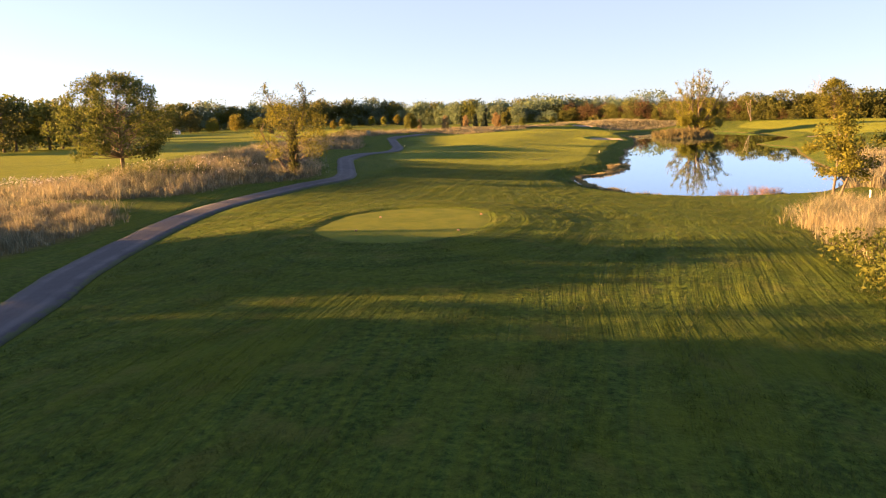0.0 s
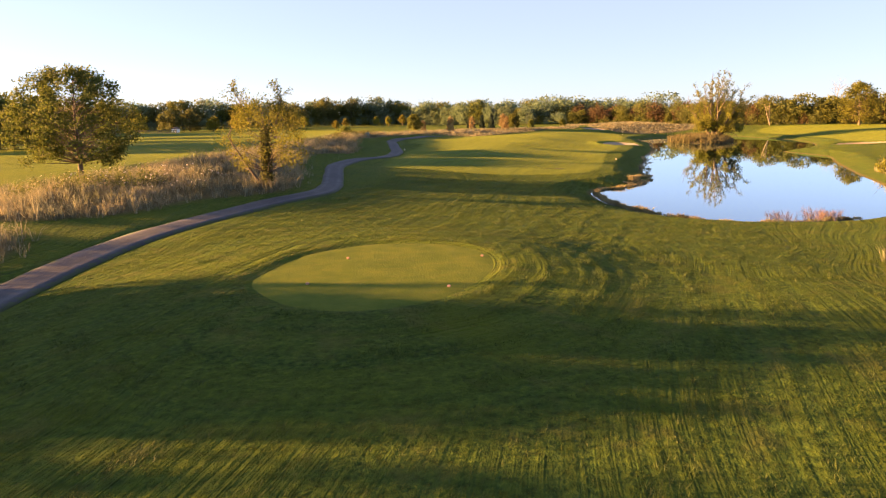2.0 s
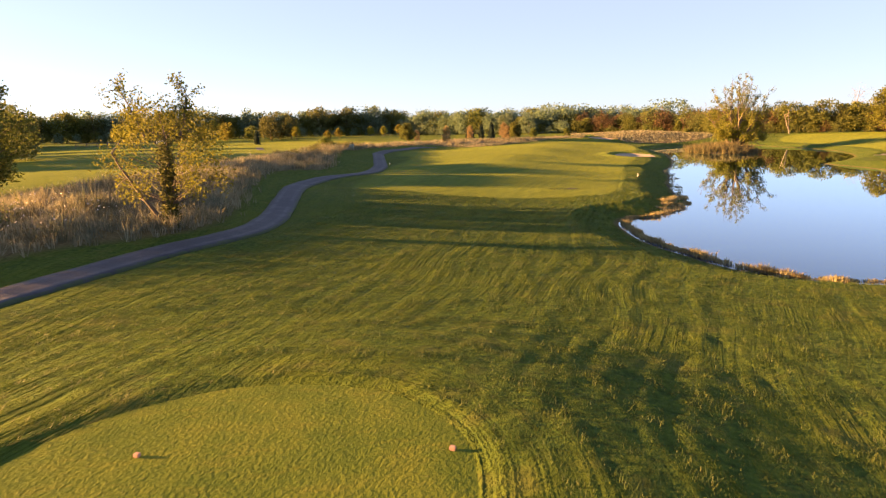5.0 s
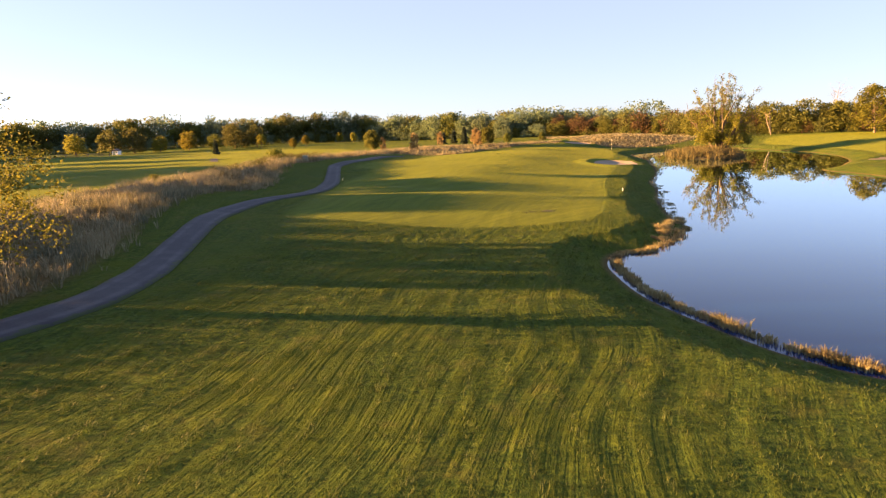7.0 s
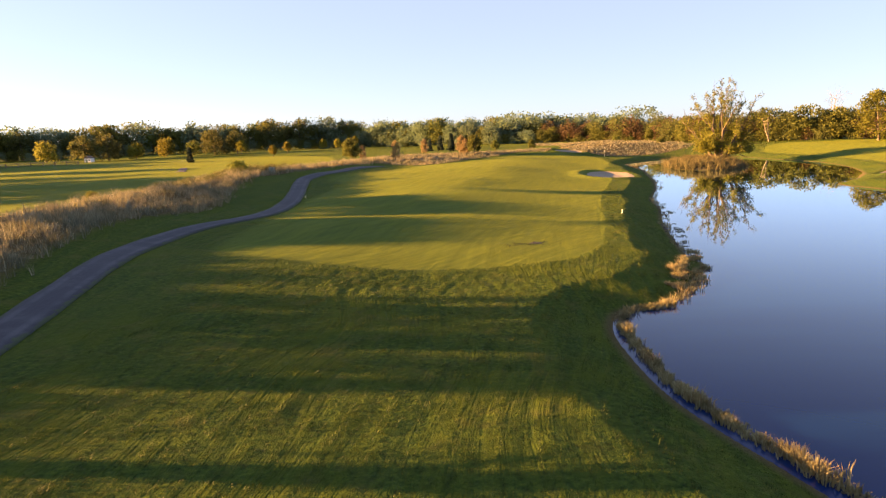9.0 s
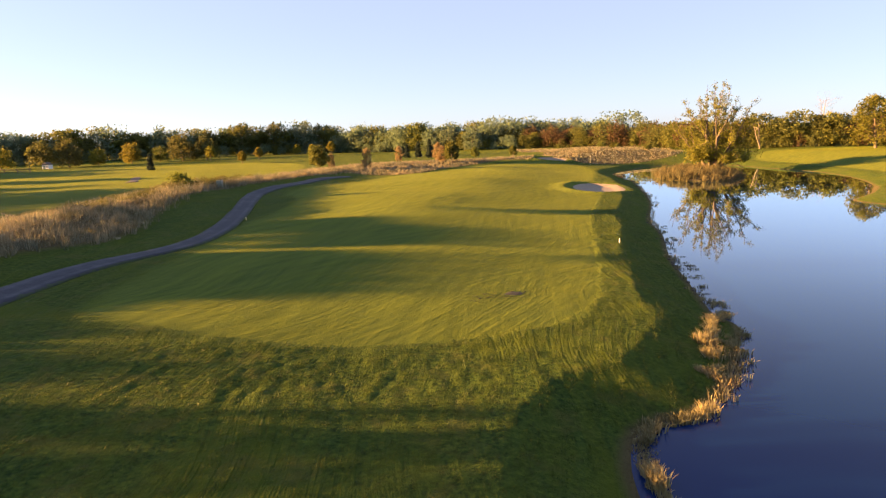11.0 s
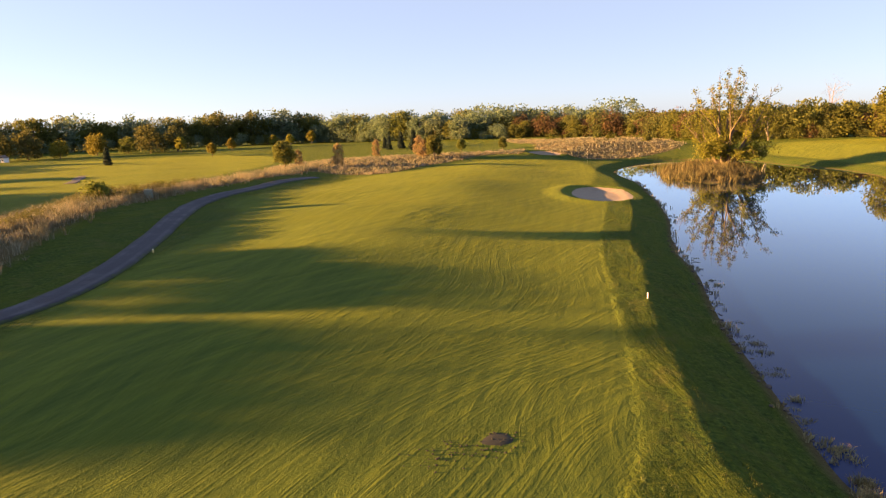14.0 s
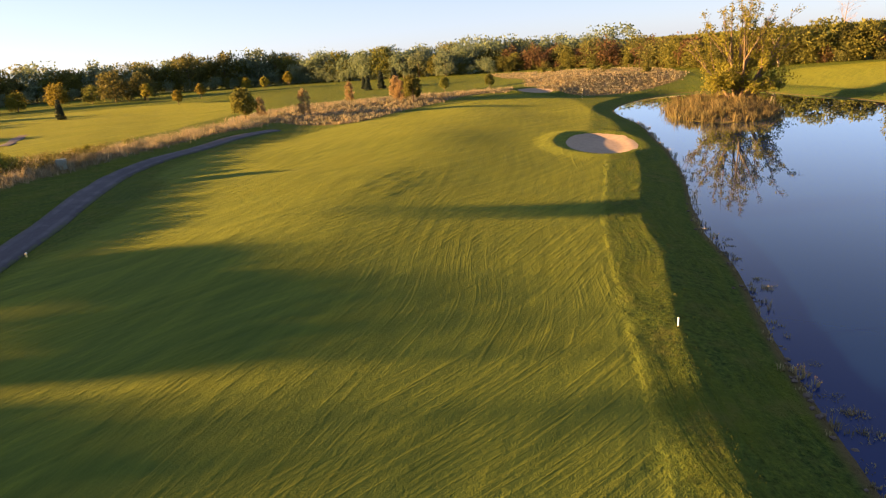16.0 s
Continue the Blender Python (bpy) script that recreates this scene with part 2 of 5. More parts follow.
def bark_material(name, lo, hi):
    m, t, b = material(name)
    n = noise_tex(t, coords(t, (6, 6, 1.2)), 1.5, 4.0, 0.65)
    t.links.new(ramp(t, n, [(0.3, lo), (0.7, hi)]), b.inputs["Base Color"])
    b.inputs["Roughness"].default_value = 0.9
    bump(t, b, n, 0.03, 0.8)
    return m


def dry_grass_material(name, a, b2, c2):
    """Unmown grass: clumps of straw, russet and greyish stems."""
    m, t, b = material(name)
    g = t.nodes.new("ShaderNodeNewGeometry").outputs["Random Per Island"]
    big = noise_tex(t, coords(t), 0.30, 3.0, 0.6)
    c = mixc(t, smooth_step(t, big, 0.42, 0.62), a, b2)
    mid = noise_tex(t, coords(t), 0.85, 3.0, 0.6)
    c = mixc(t, math_node(t, 'MULTIPLY', smooth_step(t, mid, 0.50, 0.66), 0.6), c, tuple(v * k for v, k in zip(b2, (0.62, 0.80, 0.85))))
    c = mixc(t, smooth_step(t, g, 0.55, 1.0), c, c2)
    green = noise_tex(t, coords(t), 0.42, 3.0, 0.65)
    c = mixc(t, math_node(t, 'MULTIPLY', smooth_step(t, green, 0.52, 0.66), 0.65), c, (0.056, 0.062, 0.026))
    t.links.new(c, b.inputs["Base Color"])
    b.inputs["Roughness"].default_value = 0.8
    b.inputs["Specular IOR Level"].default_value = 0.15
    tr = t.nodes.new("ShaderNodeBsdfTranslucent")
    t.links.new(c, tr.inputs[0])
    mx = t.nodes.new("ShaderNodeMixShader")
    mx.inputs[0].default_value = 0.35
    t.links.new(b.outputs[0], mx.inputs[1])
    t.links.new(tr.outputs[0], mx.inputs[2])
    t.links.new(mx.outputs[0], t.nodes["Material Output"].inputs[0])
    return m


def plain_material(name, colour, rough=0.6, metal=0.0):
    m, t, b = material(name)
    n = noise_tex(t, coords(t), 9.0, 3.0, 0.6)
    c = mixc(t, math_node(t, 'MULTIPLY', n, 0.35), colour, tuple(v * 0.6 for v in colour))
    t.links.new(c, b.inputs["Base Color"])
    b.inputs["Roughness"].default_value, b.inputs["Metallic"].default_value = rough, metal
    return m


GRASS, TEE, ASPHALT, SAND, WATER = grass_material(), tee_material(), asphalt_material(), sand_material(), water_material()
LEAF_OAK = leaf_material("oak_leaves", (0.044, 0.057, 0.022), (0.122, 0.126, 0.035))
LEAF_BIG_OAK = leaf_material("broad_oak_leaves", (0.033, 0.052, 0.014), (0.116, 0.128, 0.026), 0.3)
LEAF_ISLE = leaf_material("yellow_green_leaves", (0.067, 0.078, 0.013), (0.184, 0.189, 0.028), 0.3)
# far foliage: pale and bluish because distance haze is put into its colour
LEAF_HAZY = leaf_material("hazy_dark_leaves", (0.059, 0.096, 0.074), (0.177, 0.242, 0.134))
LEAF_GREEN = leaf_material("green_leaves", (0.049, 0.066, 0.018), (0.141, 0.151, 0.032))
LEAF_GOLD = leaf_material("gold_leaves", (0.091, 0.092, 0.014), (0.224, 0.216, 0.032))
LEAF_OLIVE = leaf_material("olive_leaves", (0.058, 0.074, 0.015), (0.145, 0.156, 0.025))
LEAF_ORANGE = leaf_material("orange_leaves", (0.157, 0.116, 0.056), (0.274, 0.216, 0.112), 0.3)
LEAF_RUST = leaf_material("rust_leaves", (0.056, 0.045, 0.025), (0.133, 0.095, 0.049))
LEAF_SPRUCE = leaf_material("spruce_needles", (0.016, 0.029, 0.024), (0.040, 0.063, 0.052))
BARK = bark_material("bark", (0.045, 0.036, 0.028), (0.130, 0.105, 0.080))
BARK_PALE = bark_material("pale_bark", (0.070, 0.052, 0.038), (0.220, 0.165, 0.115))
FESCUE = dry_grass_material("fescue", (0.218, 0.192, 0.122), (0.107, 0.116, 0.083), (0.294, 0.284, 0.197))
REED_DARK = dry_grass_material("island_reeds", (0.116, 0.096, 0.045), (0.077, 0.071, 0.033), (0.153, 0.140, 0.071))
REED = dry_grass_material("reeds", (0.222, 0.190, 0.090), (0.158, 0.125, 0.065), (0.289, 0.277, 0.163))

# ---- shapes of the land ----
def smooth_line(points, closed, n=8):
    """A curve through the points."""
    p = np.array(points, float)
    k = len(p)
    out = []
    for i in range(k if closed else k - 1):
        a, b, c, d = (p[(i + j) % k] if closed else p[min(max(i + j, 0), k - 1)] for j in (-1, 0, 1, 2))
        for s in np.arange(n) / n:
            out.append(0.5 * (2 * b + (c - a) * s + (2 * a - 5 * b + 4 * c - d) * s ** 2 + (3 * b - a - 3 * c + d) * s ** 3))
    return np.array(out if closed else out + [p[-1]])


def to_line(x, y, line, closed=False, values=None):
    """Distance from the points to a line, and the line's value at the nearest place."""
    x, y = np.asarray(x, float), np.asarray(y, float)
    best, val = np.full(x.shape, 1e9), np.zeros(x.shape)
    k = len(line)
    for i in range(k if closed else k - 1):
        a, b = line[i], line[(i + 1) % k]
        d = b - a
        s = np.clip(((x - a[0]) * d[0] + (y - a[1]) * d[1]) / max(d @ d, 1e-9), 0, 1)
        dist = np.hypot(x - a[0] - s * d[0], y - a[1] - s * d[1])
        near = dist < best
        best = np.where(near, dist, best)
        if values is not None:
            val = np.where(near, values[i] * (1 - s) + values[(i + 1) % k] * s, val)
    return (best, val) if values is not None else best


def inside(x, y, poly):
    x, y = np.asarray(x, float), np.asarray(y, float)
    r = np.zeros(x.shape, bool)
    for (x0, y0), (x1, y1) in zip(poly, np.roll(poly, -1, 0)):
        c = (y0 > y) != (y1 > y)
        r ^= c & (x < (x1 - x0) * (y - y0) / (y1 - y0 + 1e-12) + x0)
    return r


def signed(x, y, poly):
    """Positive inside."""
    d = to_line(x, y, poly, True)
    return np.where(inside(x, y, poly), d, -d)


POND = smooth_line([(2.8, 64.5), (3.2, 61), (4, 57.5), (5.5, 54.3), (7.5, 51), (10.2, 49.3), (15, 50), (21, 53.5), (25, 60),
                    (28, 72), (29.5, 81), (33, 98), (35.5, 108), (34.5, 115), (33, 120), (36, 124.5), (40.5, 131), (44.7, 143),
                    (46.5, 156), (45.5, 165), (42, 176), (39, 187), (29, 191), (20, 181), (14.6, 168), (15.2, 151), (14.4, 138),
                    (13.2, 123), (11.3, 112), (10.3, 106), (10.1, 100), (9.1, 93), (8.6, 87.5), (8.3, 82), (8.1, 77.8), (8.5, 75.2),
                    (5.7, 68.2), (3.4, 66.4)], True, 5)
ISLAND = smooth_line([(20, 157), (21, 151.5), (24, 148), (28, 148.5), (31, 152), (33.5, 160), (34, 170), (31, 176), (27, 175), (22, 167)], True, 5)
PATH_LINE = smooth_line([(-7.5, -12), (-8.4, 0), (-10.3, 8), (-12.4, 14.7), (-14.3, 19), (-16.2, 24.5), (-17.3, 30.3), (-17.5, 36.7), (-17.2, 43.5),
                         (-16.4, 49.5), (-17.4, 54.5), (-20.6, 63), (-23.6, 71.5), (-24.5, 80), (-23.4, 88), (-24.4, 96), (-27.5, 105.5),
                         (-31.3, 116.5), (-32.9, 121.5), (-33.3, 127.5), (-32.8, 135), (-32.5, 143), (-31.0, 153)], False, 8)
PATH_FAR = smooth_line([(-72.5, 155), (-74.5, 159), (-78, 165), (-81, 170)], False, 6)
TEE_LINE = smooth_line([(-8.0, 24.8), (-8.3, 26.8), (-8.0, 29.4), (-6.6, 31.2), (-4.9, 31.9), (-3.0, 31.8), (-1.5, 30.7), (-0.8, 29.2), (-0.7, 27.2),
                        (-1.5, 24.5), (-3.5, 22.8), (-5.8, 22.9)], True, 5)
FAIRWAY = smooth_line([(4.9, 104), (3.9, 87), (3.2, 79), (2.1, 75.3), (0.4, 73.1), (-2.1, 71.6), (-5, 70.4), (-8, 69.8), (-13, 70.3), (-18.5, 72.5), (-20.3, 79),
                       (-20.6, 83.5), (-22.2, 91), (-23.6, 101.5), (-24.6, 110.8), (-25.3, 115.5), (-27.6, 120), (-30, 123), (-30, 130), (-27, 140), (-22, 154), (-12, 172), (-2, 184),
                       (9, 182), (11, 168), (10, 155), (8.8, 145), (8.6, 135), (7.6, 124), (6.2, 114)], True, 6)
FAIRWAY_WEST = smooth_line([(-50, 52), (-53, 90), (-55, 130), (-52, 170), (-56, 200), (-76, 238), (-110, 246), (-138, 220), (-146, 180), (-128, 140), (-104, 100), (-92, 60), (-70, 44)], True, 4)
FAIRWAY_EAST = smooth_line([(50, 134), (51, 152), (49, 172), (46, 190), (56, 206), (80, 206), (104, 188), (112, 150), (96, 126), (70, 124)], True, 4)
BUNKER = smooth_line([(5.0, 134), (5.7, 129.5), (8.3, 127), (10.6, 128.8), (11.8, 132.6), (11.3, 138), (8.6, 140.6), (6.2, 139)], True, 5)
BUNKER_EAST = smooth_line([(41, 127), (45, 124), (51, 126), (53, 131), (49, 134), (43, 132)], True, 5)
BUNKER_FAR = smooth_line([(0.5, 190), (3, 187), (6.5, 188), (7, 192), (3.5, 194)], True, 5)
CREST = [(-24, 12, 0.3), (-25.5, 22, 0.45), (-26.5, 33, 0.75), (-27.8, 43, 1.05), (-31, 58, 1.5), (-31.5, 69, 1.5), (-33.5, 80, 1.4), (-35, 90, 1.45), (-35.5, 99, 1.5), (-37.5, 110, 1.6), (-40, 121, 1.5),
         (-39, 134, 1.3), (-38, 146, 1.0), (-37, 158, 0.7), (-38, 168, 0.3)]
CREST_LINE, CREST_H = np.array([c[:2] for c in CREST], float), np.array([c[2] for c in CREST], float)
FESCUE_AREAS = [
    smooth_line([(-19.2, 22.5), (-19.8, 27), (-22, 30.3), (-30, 31.0), (-35, 28), (-34, 22), (-27, 18.5), (-20, 19.5)], True, 5),
    smooth_line([(-25.5, 32.6), (-22.0, 36.6), (-21.2, 42), (-18.8, 47.5), (-18.9, 51), (-20.3, 55), (-23.8, 63), (-27.6, 72), (-29.5, 80), (-28.5, 88), (-30, 95),
                 (-33.5, 104), (-36, 114), (-36.6, 124), (-36.4, 136), (-35.4, 148), (-34.4, 158), (-35.5, 166), (-41, 167), (-42.5, 150), (-44, 136), (-47, 122), (-47, 108),
                 (-45, 96), (-41, 84), (-39.5, 70), (-38.5, 60), (-38.5, 50), (-40, 43), (-40, 36), (-33, 32.4)], True, 5),
    smooth_line([(-46, 172), (-38, 164), (-28, 158), (-21, 158), (-16, 172), (-8, 186), (0, 188), (-4, 200), (-16, 208), (-30, 204), (-46, 190)], True, 5),
    smooth_line([(3, 198), (12, 186), (20, 190), (27, 198), (34, 208), (38, 228), (36, 256), (16, 272), (2, 286), (-8, 292), (-4, 262), (2, 230)], True, 5),
    smooth_line([(11.8, 24), (12.3, 29), (14, 34.5), (16.3, 38.8), (20.5, 41.2), (27, 41), (32, 36), (30, 24), (22, 19), (14, 20.5)], True, 5),
    smooth_line([(22.5, 52.5), (26.5, 60), (30, 72), (31.5, 81), (36, 84), (38, 70), (34, 56), (27, 49)], True, 5)]


def rise(v, lo, hi):
    s = np.clip((v - lo) / (hi - lo), 0, 1)
    return s * s * (3 - 2 * s)


def hump(x, y, cx, cy, rx, ry, h, turn=0.0):
    c, s = math.cos(radians(turn)), math.sin(radians(turn))
    u, v = (x - cx) * c + (y - cy) * s, -(x - cx) * s + (y - cy) * c
    return h * np.exp(-(u / rx) ** 2 - (v / ry) ** 2)


def patchy(x, y, size, seed):
    """Smooth irregular variation between about -1 and 1."""
    r = np.random.default_rng(seed)
    out = 0.0
    for _ in range(7):
        a, k, p = r.uniform(0, 2 * math.pi), 2 * math.pi / (size * r.uniform(0.7, 1.8)), r.uniform(0, 2 * math.pi)
        out = out + np.sin((x * math.cos(a) + y * math.sin(a)) * k + p)
    return out / 3.2


def land(x, y):
    """Height of the turf over the water."""
    x, y = np.asarray(x, float), np.asarray(y, float)
    shore = -signed(x, y, POND) - 0.36 * rise(y, 44, 50) * (1 - rise(y, 62, 67)) * rise(-x, -24, -17)
    near_tee = to_line(x, y, TEE_LINE, True)
    on_tee = np.where(inside(x, y, TEE_LINE), 0, near_tee)
    base = 1.5 + 0.10 * np.sin(x * 0.11 + 1.3) * np.sin(y * 0.09) + 0.06 * np.sin(x * 0.31 + y * 0.17) + 0.05 * np.sin(y * 0.37 - x * 0.12)
    base = base + hump(x, y, -12, 140, 15, 26, 0.55) + hump(x, y, -9, 113, 8, 8, 0.25) + hump(x, y, -6, 190, 16, 9, 0.9)
    base = base + hump(x, y, 16, 225, 16, 40, 1.6) + hump(x, y, -30, 180, 14, 14, 0.8) + hump(x, y, 74, 196, 34, 44, 0.7) + hump(x, y, 66, 118, 14, 22, 0.3)
    base = base + 0.35 * np.sin(y * 0.055 + x * 0.02) * rise(-x, 48, 75)
    base = base + hump(x, y, -43, 56, 10, 12, -0.45)
    away, crest = to_line(x, y, CREST_LINE, False, CREST_H)
    east = x > np.interp(y, CREST_LINE[:, 1], CREST_LINE[:, 0])
    base = base + crest * np.where(east, np.exp(-(away / 6.8) ** 2), np.exp(-(away / 7.8) ** 2))
    wild = np.max([signed(x, y, a) for a in FESCUE_AREAS[:2]], 0)
    base = base + rise(wild, 0.0, 2.5) * (0.20 * patchy(x, y, 5.5, 61) + 0.10 * patchy(x, y, 2.2, 62))
    z = np.where(shore < 3.1, 0.21 * shore, 0.65 + (base - 0.65) * rise(shore, 2.0, 24))
    z = np.minimum(z, base)
    z = z + (1.9 - z) * (1 - rise(on_tee, 0.2, 7.0))
    z = np.where(shore < 0, np.maximum(shore * 0.35, -1.6), z)
    isle = signed(x, y, ISLAND)
    z = np.where(isle > -4, np.maximum(z, np.where(isle > 0, 0.02 + 0.5 * rise(isle, 0, 3.5), isle * 0.3)), z)
    for poly, depth in ((BUNKER, 0.28), (BUNKER_EAST, 0.5), (BUNKER_FAR, 0.5)):
        d = signed(x, y, poly)
        z = z - depth * rise(d, -0.2, 1.6) + 0.22 * np.exp(-((d + 1.2) / 1.1) ** 2)
    return z


def mesh_of(name, verts, faces, mat, smooth=False):
    me = bpy.data.meshes.new(name)
    verts, faces = np.asarray(verts, np.float32), np.asarray(faces, np.int32)
    me.vertices.add(len(verts))
    me.vertices.foreach_set("co", verts.ravel())
    k = faces.shape[1]
    me.loops.add(faces.size)
    me.loops.foreach_set("vertex_index", faces.ravel())
    me.polygons.add(len(faces))
    me.polygons.foreach_set("loop_start", np.arange(0, faces.size, k, dtype=np.int32))
    me.polygons.foreach_set("use_smooth", np.full(len(faces), smooth))
    me.materials.append(mat)
    me.update(calc_edges=True)
    return me


def part(name, mesh, parent, label=""):
    ob = new(name, mesh)
    ob.parent = parent
    return tagged(ob, label)


def spaced(lo, hi, step, far, growth=1.16):
    mid = list(np.arange(lo, hi + step / 2, step))
    up, down, s = [], [], step
    while (up[-1] if up else hi) < far:
        s *= growth
        up.append((up[-1] if up else hi) + s)
        down.append((down[-1] if down else lo) - s)
    return np.array(down[::-1] + mid + up)


# ---- ground, water, path ----
def grid_faces(nx, ny):
    i = np.arange(nx * ny).reshape(ny, nx)
    return np.stack([i[:-1, :-1], i[:-1, 1:], i[1:, 1:], i[1:, :-1]], -1).reshape(-1, 4)


def finer(line, lo, hi, step):
    return np.r_[line[line < lo - step / 2], np.arange(lo, hi, step), line[line > hi + step / 2]]


GX, GY = finer(finer(spaced(-52, 50, 0.5, 3000), -32, -15, 0.25), -15, 11, 0.125), finer(spaced(2, 196, 0.55, 3000), 12, 126, 0.30)
LAND = {}


def ridges(u, seed, sharp=0.17):
    """Lines one unit apart, each of its own strength."""
    strength = np.random.default_rng(seed).uniform(0.1, 1.0, 997)
    k = np.floor(u).astype(int)
    return strength[k % 997] * np.exp(-((u - k - 0.5) / sharp) ** 2)


def swath_lines(x, y):
    """Counts across the swaths that run with the hole, spreading towards the pond."""
    return ((x + 0.6) / (1 + 0.022 * np.clip(y - 30, 0, 45)) + 1.2 * np.sin(y * 0.07 + 0.8) + 0.25 * patchy(x, y, 9, 31)) / 0.62


def mower_lines(x, y, tee, fairway):
    """Relief of wheel tracks and swaths in the turf, in metres."""
    wander = 0.25 * patchy(x, y, 9, 31)
    along = ridges(swath_lines(x, y) * 0.7, 1, 0.24) * np.clip(0.6 + 0.6 * patchy(x, y, 16, 32), 0, 1.2)
    # rounds driven about the tee
    out = -tee
    rounds = ridges(out / 0.62 + 0.3 * wander, 2, 0.2) * rise(out, 0.3, 0.8) * (1 - rise(out, 5.5, 8)) * np.clip(0.5 + 0.4 * patchy(x, y, 8, 33) + 0.25 * (x + 3), 0, 1.2)
    # slanting swaths on the west side
    slant = ridges((0.84 * x - 0.54 * y) / 0.55 + wander, 3, 0.22) * rise(-x, 2, 7) * np.clip(0.4 + 0.6 * patchy(x, y, 9, 34), 0, 1)
    # turning loops before the fairway
    loops = np.zeros_like(x)
    for cx, cy, rx, ry in ((-3.3, 65.3, 1.25, 3.4), (-10.2, 64.8, 1.6, 3.2), (-6.8, 64.3, 1.5, 3.5), (-0.5, 66.3, 1.5, 3.6), (-13.0, 64.5, 1.4, 3.0), (2.0, 33.5, 1.6, 5.0), (4.0, 31.0, 2.2, 6.0)):
        r = np.hypot((x - cx) / rx, (y - cy) / ry)
        far = (r - 1) * min(rx, ry)
        loops = loops + (np.exp(-(far / 0.08) ** 2) + 0.7 * np.exp(-((far - 0.55) / 0.08) ** 2)) * rise(y, cy - 1.5, cy + 1)
    lean = x + 0.466 * (y - 65)
    for k, u0 in enumerate((-11.6, -10.1, -8.5, -6.9, -5.5, -4.3, -2.9, -1.3, 0.4)):
        bend = u0 + 0.15 * np.sin(y * 0.5 + k * 1.7)
        stroke = np.exp(-((lean - bend) / 0.11) ** 2) + 0.7 * np.exp(-((lean - bend - 0.62) / 0.11) ** 2)
        loops = loops + stroke * rise(y, 60.5 + (k * 7 % 3), 62.5 + (k * 7 % 3)) * (1 - rise(y, 68.6, 70))
    rough = 0.022 * along + 0.022 * rounds + 0.020 * slant - 0.026 * np.minimum(loops, 1) * rise(-fairway, 0.1, 0.6)
    rough = rough + 0.006 * patchy(x, y, 0.9, 35) + 0.005 * patchy(x, y, 2.3, 36) + 0.005 * patchy(x, y, 0.5, 39)
    # the fairway's lines cross at a slant
    f = 0.78 * x - 0.62 * y
    fair = 0.013 * ridges(f / 0.7 + 0.35 * np.sin(y * 0.11), 4) * np.clip(0.4 + 0.8 * patchy(x, y, 8, 37), 0, 1) + 0.010 * ridges(x / 0.9 + 0.3 * np.sin(y * 0.09), 5) * np.clip(patchy(x, y, 9, 38), 0, 1)
    return rough, fair


def build_ground():
    gx, gy = (a.ravel() for a in np.meshgrid(GX, GY))
    z = land(gx, gy)
    isle = signed(gx, gy, ISLAND)
    way = np.minimum(to_line(gx, gy, PATH_LINE), to_line(gx, gy, PATH_FAR))
    fescue = np.max([signed(gx, gy, a) for a in FESCUE_AREAS] + [isle], 0)
    tee = signed(gx, gy, TEE_LINE)
    shore = -signed(gx, gy, POND) - 0.36 * rise(gy, 44, 50) * (1 - rise(gy, 62, 67)) * rise(-gx, -24, -17)
    fairway = np.max([signed(gx, gy, a) for a in (FAIRWAY, FAIRWAY_WEST, FAIRWAY_EAST)], 0)
    for name, v in (("z", z), ("fairway", fairway), ("fescue", fescue), ("shore", shore), ("tee", tee), ("way", way)):
        LAND[name] = v.reshape(len(GY), len(GX))
    # taller rough round the fairway and the tee, and the mower's lines
    rough, fair = mower_lines(gx, gy, tee, fairway)
    z = z + hump(gx, gy, -8.8, 115, 2.6, 5.0, 1.0) * (0.05 + 0.022 * patchy(gx, gy, 1.6, 41) + 0.018 * patchy(gx, gy, 0.9, 42))
    cut = rise(fairway, -0.12, 0.12)
    turf = np.where(fescue > -0.5, 0, rise(shore, 0.4, 1.6)) * rise(way, 1.2, 1.8) * rise(gx, -33, -30) * rise(-gx, -12, -9) * rise(gy, 12, 16) * (1 - rise(gy, 126, 134))
    lift = (fair * cut + (rough + 0.035) * (1 - cut)) * turf * rise(-tee, -0.02, 0.16)
    z = z + lift
    LAND["z"] = z.reshape(len(GY), len(GX))
    LAND["track"] = (lift - 0.035 * (1 - cut) * turf).reshape(len(GY), len(GX))
    z = z - 0.10 * rise(-way, -1.25, -0.75)
    for d in [tee] + [signed(gx, gy, p) for p in (BUNKER, BUNKER_EAST, BUNKER_FAR)]:
        z = z - 0.10 * rise(d, 0.0, 0.8)
    me = mesh_of("ground", np.stack([gx, gy, z], 1), grid_faces(len(GX), len(GY)), GRASS, True)
    for name, v in (("fairway", fairway), ("fescue", fescue), ("shore", np.where(isle > -3, 5, shore)),
                    ("out", -tee), ("swath", swath_lines(gx, gy))):
        me.attributes.new(name, 'FLOAT', 'POINT').data.foreach_set("value", v.astype(np.float32))
    return tagged(new("ground", me), "mown green golf course grass with mower streaks", "grass", kind="structure")


def at(x, y, what="z"):
    """The land's height, or a distance kept with it, between the ground's grid points."""
    x, y = np.atleast_1d(np.asarray(x, float)), np.atleast_1d(np.asarray(y, float))
    i, j = np.clip(np.searchsorted(GX, x) - 1, 0, len(GX) - 2), np.clip(np.searchsorted(GY, y) - 1, 0, len(GY) - 2)
    u, v = (x - GX[i]) / (GX[i + 1] - GX[i]), (y - GY[j]) / (GY[j + 1] - GY[j])
    g = LAND[what]
    return (g[j, i] * (1 - u) + g[j, i + 1] * u) * (1 - v) + (g[j + 1, i] * (1 - u) + g[j + 1, i + 1] * u) * v


